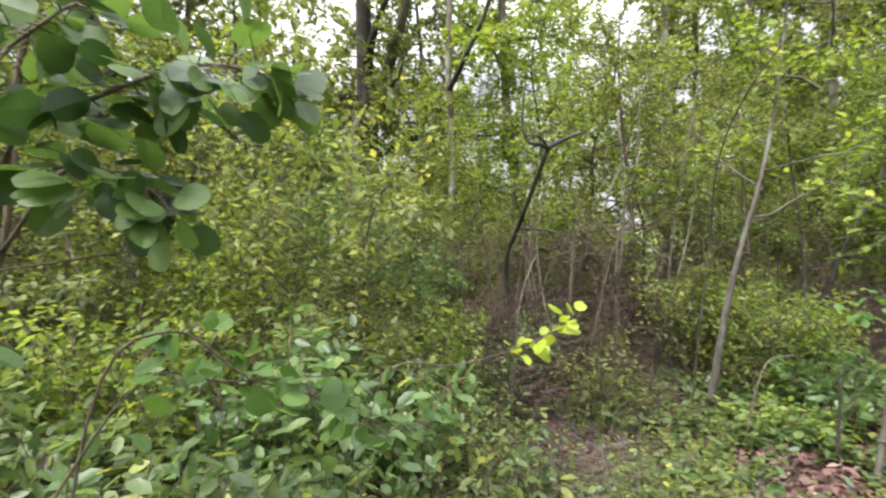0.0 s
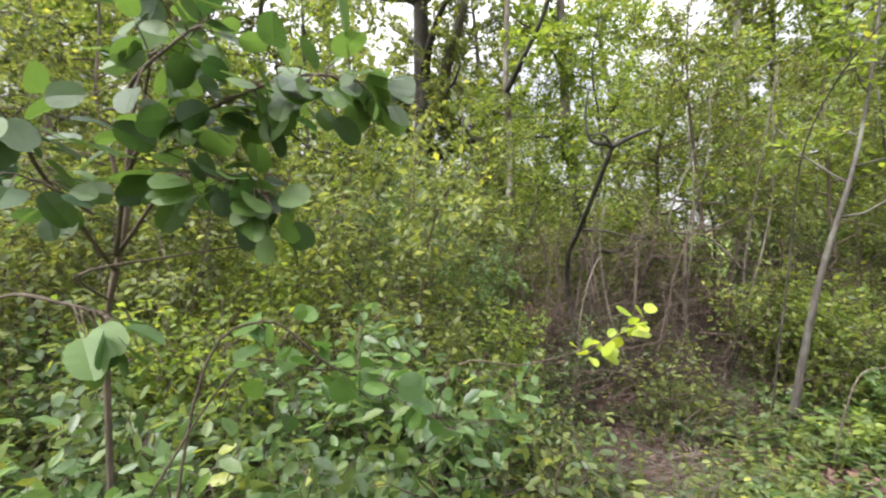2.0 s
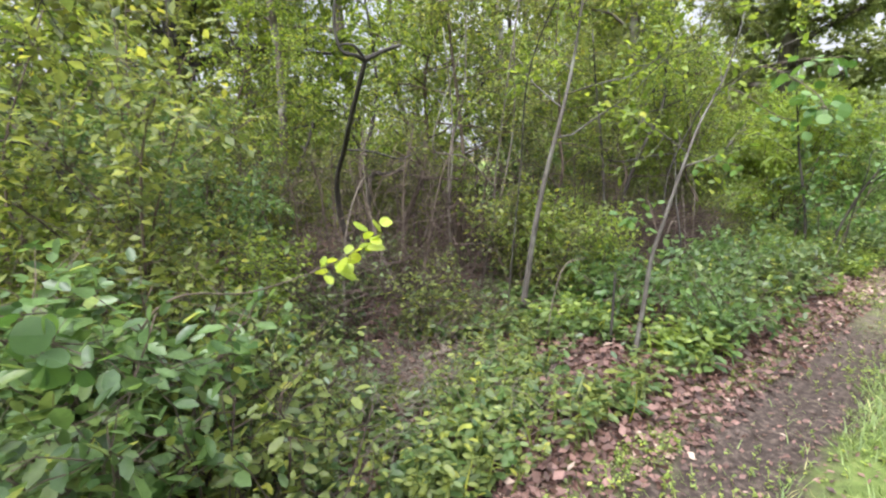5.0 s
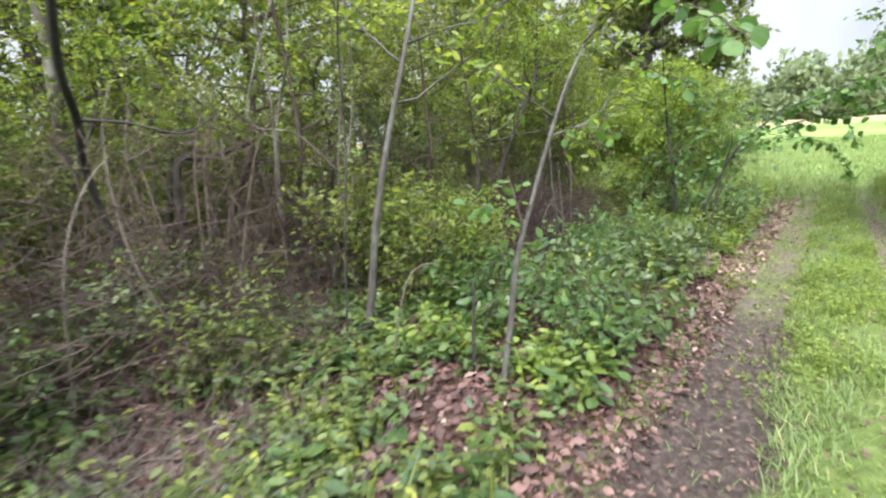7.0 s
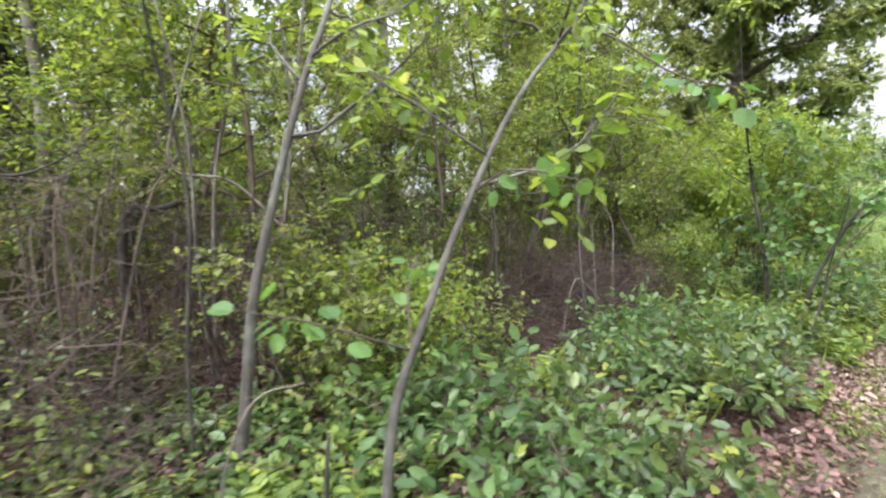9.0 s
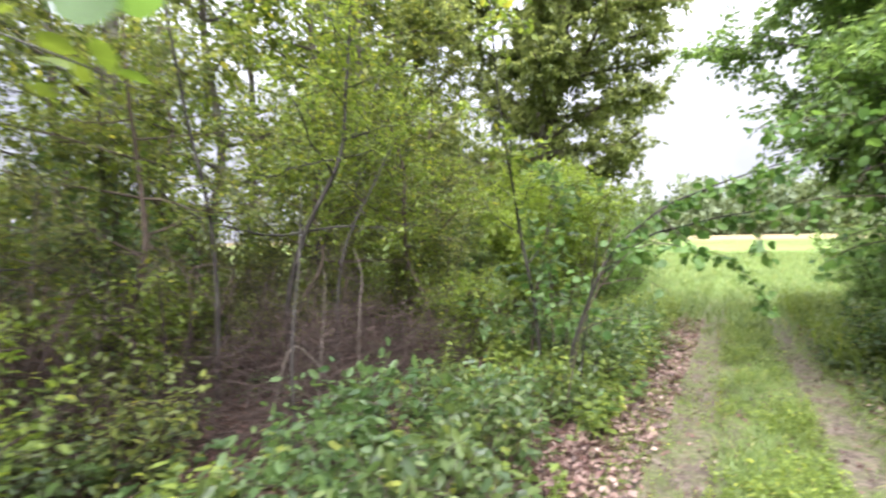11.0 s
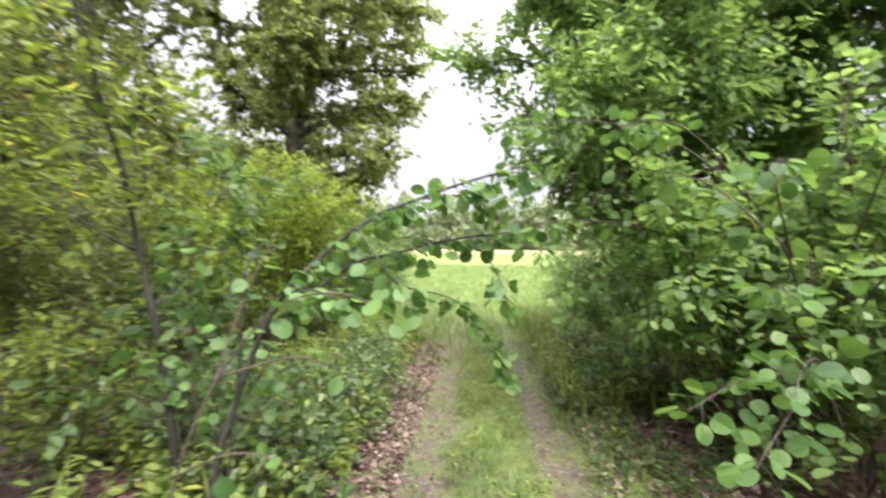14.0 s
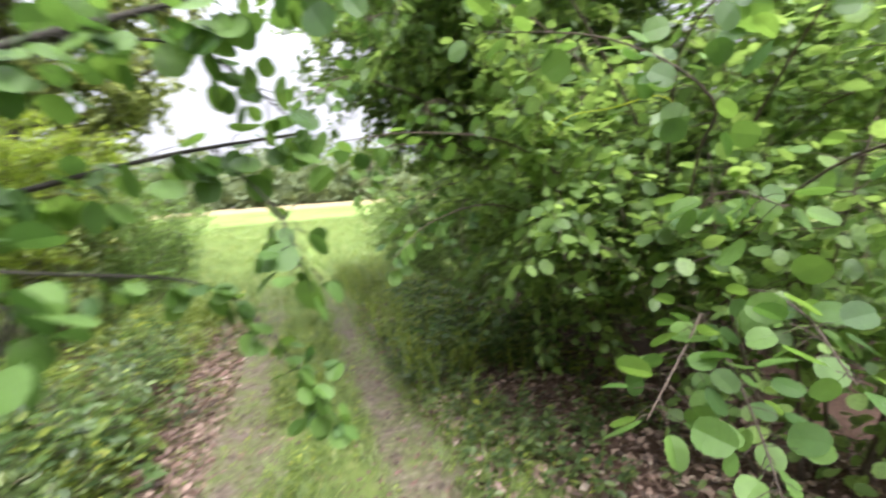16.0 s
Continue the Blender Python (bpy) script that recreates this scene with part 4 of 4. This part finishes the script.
arch, lines = stems_thing("arching_sapling", 9.05, 1.6, "dark slender sapling arching over the track", "sapling", [
    ([(9.2, 1.66, -0.1), (9.2, 1.6, 0.35), (9.18, 1.52, 0.68), (9.08, 1.26, 1.3), (9.08, 1.03, 1.6), (9.12, 0.74, 1.85), (9.15, 0.48, 1.97), (9.2, 0.2, 2.08), (9.2, -0.15, 2.18)], 0.021, 0.005),
    ([(9.1, 1.3, 1.22), (9.25, 0.90, 1.59), (9.33, 0.64, 1.68), (9.4, 0.31, 1.77), (9.4, -0.05, 1.82)], 0.012, 0.004),
    ([(9.25, 0.9, 1.56), (9.3, 0.6, 1.5), (9.45, 0.25, 1.4), (9.42, 0.05, 1.15), (9.37, -0.05, 0.97)], 0.005, 0.002),
    ([(9.1, 1.5, -0.1), (9.05, 1.4, 0.8), (8.85, 1.26, 1.42), (8.85, 1.26, 1.58), (8.99, 1.25, 1.71), (9.06, 1.16, 1.69)], 0.009, 0.003)], M_DARK, "stem", 6)
lines += add_stems(arch, 9.05, 1.6, [
    ([(9.11, 0.8, 1.81), (8.95, 0.6, 1.6), (8.95, 0.45, 1.42)], 0.005, 0.002),
    ([(9.08, 1.15, 1.45), (8.85, 0.95, 1.5), (8.9, 0.75, 1.42)], 0.005, 0.002),
    ([(9.15, 0.48, 1.97), (9.25, 0.2, 2.0), (9.3, 0.0, 1.85)], 0.005, 0.002),
    ([(9.4, 0.2, 1.78), (9.3, 0.05, 1.6), (9.2, 0.0, 1.45)], 0.004, 0.002)], M_DARK, "stem", 6)
hang_leaves(arch, [lines[i] for i in (0, 1, 4, 5, 6, 7)], 330, 0.088, ROUND, 76, 0.75, 0.06, 0.4, M_DARK)
hang_leaves(arch, [lines[2]], 85, 0.07, ROUND, 77, 0.6, 0.04, 0.3, M_DARK)

shoots = [bend(rel(p, 10.7, -2.7), 5) for p in (
    [(10.2, -2.3, 0.6), (9.6, -1.7, 1.0), (9.2, -1.2, 1.05), (9.0, -0.85, 0.95)], [(10.2, -2.3, 0.7), (9.5, -1.8, 1.1), (8.95, -1.35, 1.2), (8.65, -1.1, 1.12)], [(10.1, -2.3, 0.5), (9.5, -1.7, 0.85), (9.0, -1.25, 0.85), (8.75, -1.02, 0.8)],
    [(10.2, -2.2, 1.2), (9.6, -1.7, 1.7), (9.14, -1.27, 1.85), (9.43, -1.12, 2.13), (9.85, -0.83, 2.3)], [(10.2, -2.2, 1.0), (9.6, -1.7, 1.45), (9.2, -1.4, 1.55), (8.9, -1.25, 1.5)],
)]
shoots += [bend(rel(p, 10.7, -2.7), 5) for p in (
    [(10.3, -2.2, 1.6), (9.7, -1.7, 2.1), (9.3, -1.45, 2.2), (9.0, -1.3, 2.15)], [(10.5, -2.2, 2.0), (10.4, -1.4, 2.6), (10.3, -0.7, 2.75), (10.3, -0.1, 2.7)],
    [(10.5, -2.0, 1.4), (10.5, -1.3, 1.9), (10.5, -0.7, 2.0), (10.4, -0.25, 1.95)], [(10.6, -2.0, 1.1), (10.7, -1.3, 1.55), (10.7, -0.8, 1.5), (10.6, -0.5, 1.3)], [(10.0, -2.3, 1.6), (9.3, -2.0, 2.2), (8.8, -1.7, 2.3), (8.5, -1.5, 2.2)],
    [(10.0, -2.3, 1.2), (9.2, -1.9, 1.6), (8.7, -1.6, 1.65), (8.35, -1.45, 1.55)], [(10.3, -2.0, 2.0), (10.0, -1.4, 2.5), (9.8, -1.0, 2.6), (9.7, -0.7, 2.5)])]
for line in shoots:
    v, f = tube(line, taper(len(line), 0.009, 0.002), 5)
    BOUGHS[id(line)] = link_mesh("bough", v, f, M_TWIG, bush, smooth=True)
hang_leaves(bush, shoots, 298, 0.112, ROUND, 78, 0.35, 0.07, 0.35)
hanging = [bend(rel(p, 13.3, -2.8), 5) for p in (
    [(13.2, -2.6, 2.2), (12.2, -1.4, 2.9), (11.2, -0.4, 3.0), (10.7, 0.0, 2.8)], [(13.2, -2.6, 2.0), (12.2, -1.4, 2.5), (11.2, -0.5, 2.5), (10.7, -0.15, 2.25)],
    [(13.2, -2.6, 1.8), (12.2, -1.6, 2.1), (11.3, -0.7, 2.05), (10.8, -0.4, 1.75)], [(13.2, -2.6, 1.6), (12.2, -1.6, 1.8), (11.3, -0.9, 1.65), (10.8, -0.6, 1.35)],
    [(13.2, -2.6, 1.5), (12.3, -1.9, 1.75), (11.5, -1.3, 1.6), (10.9, -1.05, 1.3)], [(13.2, -2.6, 2.0), (12.2, -1.7, 2.45), (11.4, -1.1, 2.4), (10.9, -0.85, 2.1)],
    [(13.2, -2.6, 2.3), (12.2, -1.6, 2.9), (11.4, -0.9, 3.0), (10.9, -0.5, 2.75)])]
for line in hanging:
    v, f = tube(line, taper(len(line), 0.01, 0.002), 5)
    BOUGHS[id(line)] = link_mesh("bough", v, f, M_TWIG, arching_tree, smooth=True)
hang_leaves(arching_tree, hanging, 296, 0.088, ROUND, 83, 0.7, 0.1, 0.4)
place_all([grow_shrub("bush_skirt", spot(0, 0), 340 + i, "broad-leaved side shoots of a bush beside the track", 1.9, 0.75, 9, 18, 0.095, 26, M_TWIG, M_TREE, template=BIG_LEAF, twig_len=0.4, low=0.2, group="bush shoots") for i in range(2)],
          [(9.6, -2.4), (12.0, -2.9), (8.9, -2.6), (12.8, -3.1)], 17)


# ---- far woods and the depth of the wood ----
def leaf_bank(name, label, seed, bands, count, size, material):
    """Distant foliage heaped in crowns along bands of the plan."""
    rng = np.random.default_rng(seed)
    P = []
    for s0, s1, l0, l1, h, crowns in bands:
        for _ in range(crowns):
            cs, cl = rng.uniform(s0, s1), rng.uniform(l0, l1)
            ch = h * rng.uniform(0.55, 1.25)
            n = count
            v = rng.normal(0, 1, (n, 3))
            v /= np.linalg.norm(v, axis=1, keepdims=True)
            v *= rng.uniform(0.55, 1.0, (n, 1))
            s, l = cs + v[:, 0] * ch * 0.36, cl + v[:, 1] * ch * 0.36
            z = ground_z(s, l) + ch * 0.5 * (1 + v[:, 2])
            P.append(np.stack([A.x + s * D.x + l * N.x, A.y + s * D.y + l * N.y, z], -1))
    P = np.concatenate(P)
    n = len(P)
    ob = leaf_cloud(name, LEAF_SMALL, P, rng.normal(0, 1, (n, 3)), rng.normal(0, 1, (n, 3)) + [0, 0, 0.8], size * rng.uniform(0.6, 1.3, n), material)
    return tagged(ob, label, "woods", "", "stuff")


leaf_bank("far_woods", "distant line of green woods beyond the field", 9, [(84, 100, -110, 70, 8, 260), (60, 75, 20, 60, 9, 50), (55, 80, -70, -24, 9, 60), (81, 85, -110, 70, 3.2, 240)], 260, 1.2, M_FAR_HAZED)
leaf_bank("wood_depth", "dense green foliage deep in the wood", 19, [(-28, 16, 17, 26, 4.6, 60), (-9, 3, 14, 19, 9, 22), (18, 40, 10, 24, 9, 26), (-28, -12, 4, 16, 6, 22)], 800, 0.34, M_WOOD)
leaf_bank("wood_depth", "low green undergrowth under the trees", 39, [(-9, 14, 5.2, 8.6, 1.5, 75)], 330, 0.085, M_WOOD)
leaf_bank("wood_depth", "low green undergrowth deep in the wood", 29, [(-14, 15, 8.5, 16, 2.4, 60)], 420, 0.16, M_WOOD)


# ---- ground cover ----
def scatter(name, label, category, seed, count, s0, s1, l0, l1, template, size, material, z=(0.0, 0.1), tilt=0.4, upright=0.0, keep=None):
    rng = np.random.default_rng(seed)
    s, l = rng.uniform(s0, s1, count), rng.uniform(l0, l1, count)
    if keep is not None:
        ok = keep(s, l, rng)
        s, l = s[ok], l[ok]
    n = len(s)
    g = ground_z(s, l) + rng.uniform(*z, n)
    P = np.array([A.x + s * D.x + l * N.x, A.y + s * D.y + l * N.y, g]).T
    a = rng.uniform(0, 2 * math.pi, n)
    W = np.stack([np.cos(a), np.sin(a), upright + rng.normal(0, 0.3, n)], -1)
    NN = np.array([0, 0, 1.0]) + rng.normal(0, tilt, (n, 3))
    if upright > 0.8:
        NN = np.stack([-np.cos(a), -np.sin(a), np.full(n, 0.3)], -1)
    ob = leaf_cloud(name, template, P, W, NN, size * rng.uniform(0.5, 1.3, n), material)
    return tagged(ob, label, category, "", "stuff")


def herbs(name, label, seed, count, s0, s1, l0, l1, height, leaf, material, keep=None, leaves=8):
    """Small plants: a stem each, with leaves spreading from it."""
    rng = np.random.default_rng(seed)
    s, l = rng.uniform(s0, s1, count), rng.uniform(l0, l1, count)
    c = np.sin(s * 2.6 + 1.7 * np.sin(l * 2.1)) * np.sin(l * 3.1 + 1.3 * np.sin(s * 1.7)) + rng.normal(0, 0.4, count)
    ok = c > 0.08
    if keep is not None:
        ok &= keep(s, l, rng)
    s, l = s[ok], l[ok]
    n = len(s)
    h = height * rng.uniform(0.4, 1.3, n)
    foot = np.array([A.x + s * D.x + l * N.x, A.y + s * D.y + l * N.y, ground_z(s, l)]).T
    lean = rng.normal(0, 0.25, (n, 2))
    P, W, NN, S = [], [], [], []
    for i in range(leaves):
        u = (0.35 + 0.65 * (i + rng.uniform(0, 1, n)) / leaves) * h
        a = 2.4 * i + rng.uniform(0, 6.3, n)
        P.append(foot + np.stack([lean[:, 0] * u, lean[:, 1] * u, u], -1))
        W.append(np.stack([np.cos(a), np.sin(a), rng.normal(0.05, 0.3, n)], -1))
        NN.append(np.array([0, 0, 1.0]) + rng.normal(0, 0.3, (n, 3)))
        S.append(leaf * rng.uniform(0.55, 1.25, n))
    P, W, NN, S = (np.concatenate(q) for q in (P, W, NN, S))
    ob = leaf_cloud(name, LEAF_MID, P, W, NN, S, material)
    tagged(ob, label, "ground cover", "", "stuff")
    stem = leaf_cloud("herb_stalk", BLADE, foot - [0, 0, 0.01], np.stack([lean[:, 0], lean[:, 1], np.ones(n)], -1), rng.normal(0, 1, (n, 3)), h, material, ob)
    tagged(stem, "", "", "", "stuff")
    return ob


scatter("leaf_litter", "brown dry fallen leaves littering the ground", "leaf litter", 21, 60000, -5, 16, 0.75, 6.0, LEAF_DRY, 0.064, M_LITTER, (0.0, 0.025), 0.9, keep=lambda s, l, r: r.uniform(size=len(s)) < np.clip((l - 0.6) / 0.4, 0, 1))
scatter("leaf_litter", "brown dry fallen leaves under the bush", "leaf litter", 25, 12000, 7.6, 16, -3.0, -0.8, LEAF_DRY, 0.062, M_CRISP, (0.0, 0.03), 0.9)
scatter("leaf_litter", "dark reddish-brown dead leaves drifted along the track edge", "leaf litter", 36, 2200, 1, 7, 0.72, 1.25, LEAF_DRY, 0.055, M_LITTER, (0.0, 0.04), 0.9)
scatter("leaf_litter", "pinkish-brown crisp dead leaves drifted along the track edge", "leaf litter", 38, 5200, 7, 16, 0.72, 1.35, LEAF_DRY, 0.06, M_CRISP, (0.0, 0.04), 0.9)
scatter("leaf_litter", "reddish-brown dead leaves heaped under the saplings", "leaf litter", 45, 9000, 0.3, 5.5, 1.0, 3.4, LEAF_DRY, 0.075, M_LITTER, (0.0, 0.07), 1.1)
herbs("seedlings", "small green seedlings among dead twigs", 40, 1000, 0.2, 3.4, 1.1, 3.0, 0.28, 0.055, M_WOOD)
scatter("leaf_crumbs", "scattered leaf fragments and twigs on the ruts", "leaf litter", 26, 7000, 0, 16, -0.9, 1.0, LEAF_DRY, 0.04, M_LITTER, (0.0, 0.01), 0.4)
herbs("herb_layer", "low green woodland herbs covering the floor", 22, 5000, -5, 15, 1.1, 6.5, 0.2, 0.095, M_HERB, lambda s, l, r: r.uniform(size=len(s)) < np.clip((l - 0.95) / 0.7, 0.05, 1))
herbs("edge_herbs", "fresh yellow-green herbs along the wood edge", 27, 1400, 3.6, 15, 1.05, 2.7, 0.28, 0.08, M_FRESH)
herbs("floor_herbs", "scattered green herbs among reddish-brown litter", 44, 2000, 1.0, 5.0, 1.15, 4.6, 0.17, 0.08, M_HERB, None, 6)
herbs("tall_herbs", "taller green herbs along the track", 28, 1300, 8.5, 17, 1.2, 3.0, 0.45, 0.085, M_FRESH)
herbs("verge_herbs", "green weeds on the track verge", 30, 1000, 11, 19, -2.6, -1.0, 0.3, 0.06, M_FRESH)
herbs("verge_seedlings", "seedlings and weeds in the leaf litter under the bush", 41, 1500, 7.8, 14, -2.2, -0.75, 0.16, 0.055, M_HERB)
herbs("broad_herbs", "broad-leaved seedlings among the leaf litter", 37, 1300, -2, 17, 1.0, 4.5, 0.2, 0.12, M_BUSH, None, 6)
herbs("clover", "small clover leaves among the grass", 33, 15000, 1, 16, -1.2, 1.0, 0.06, 0.024, M_FRESH, lambda s, l, r: (np.abs(l + 0.54) > 0.15) & ((np.abs(l - 0.6) > 0.2) | (r.uniform(size=len(s)) < 0.4)), 5)
herbs("strip_weeds", "clumped green weeds along the track's grassy middle", 42, 2600, 5, 20, -0.36, 0.34, 0.13, 0.035, M_FRESH, None, 9)
herbs("feathery_weeds", "tall feathery pale green weeds beside the rut", 43, 1500, 11.5, 20, -1.9, -0.85, 0.5, 0.05, M_FRESH, lambda s, l, r: r.uniform(size=len(s)) < np.clip((s - 11.3) / 2, 0, 1), 14)
scatter("grass", "short green grass on the track's middle", "grass", 23, 60000, 2, 20, -0.4, 0.36, BLADE, 0.1, M_GRASS, (-0.01, 0.0), 0.3, upright=0.9, keep=lambda s, l, r: r.uniform(size=len(s)) < np.clip((0.42 - np.abs(l)) / 0.3, 0, 1) * (0.5 + 0.5 * np.sin(s * 3 + 2 * np.sin(l * 9))))
scatter("verge_grass", "short green grass on the verge", "grass", 24, 80000, -1, 20, -3.8, -0.62, BLADE, 0.12, M_GRASS, (-0.01, 0.0), 0.3, upright=0.9, keep=lambda s, l, r: (r.uniform(size=len(s)) < (0.35 + 0.65 * (s < 8)) * np.clip((l + 3.8) / 1.8, 0, 1) * np.clip((s + 1) / 2, 0, 1)) & ~((l < -1.1) & (s > 8) & (s < 12)))
scatter("sparse_grass", "sparse dry grass in the ruts", "grass", 34, 46000, 0, 18, -1.1, 1.1, BLADE, 0.075, M_GRASS, (-0.01, 0.0), 0.3, upright=0.7, keep=lambda s, l, r: r.uniform(size=len(s)) < np.where(s < 7, 0.25, np.where(np.abs(l + 0.54) < 0.16, 0.2, 0.85)) * (0.25 + 0.75 * (np.sin(s * 4.1 + 2 * np.sin(l * 7)) * np.sin(l * 8.3 + s) > 0.1)))
scatter("meadow_grass", "tall yellow-green grass of the field", "grass", 35, 80000, 12, 48, -8, 6, BLADE, 0.26, M_GRASS, (-0.02, 0.0), 0.3, upright=1.6, keep=lambda s, l, r: r.uniform(size=len(s)) < np.clip((s - 12.5) / 7, 0, 1) * (1 - 0.7 * np.exp(-((np.abs(l) - 0.56) / 0.2) ** 2) * (s < 30)))
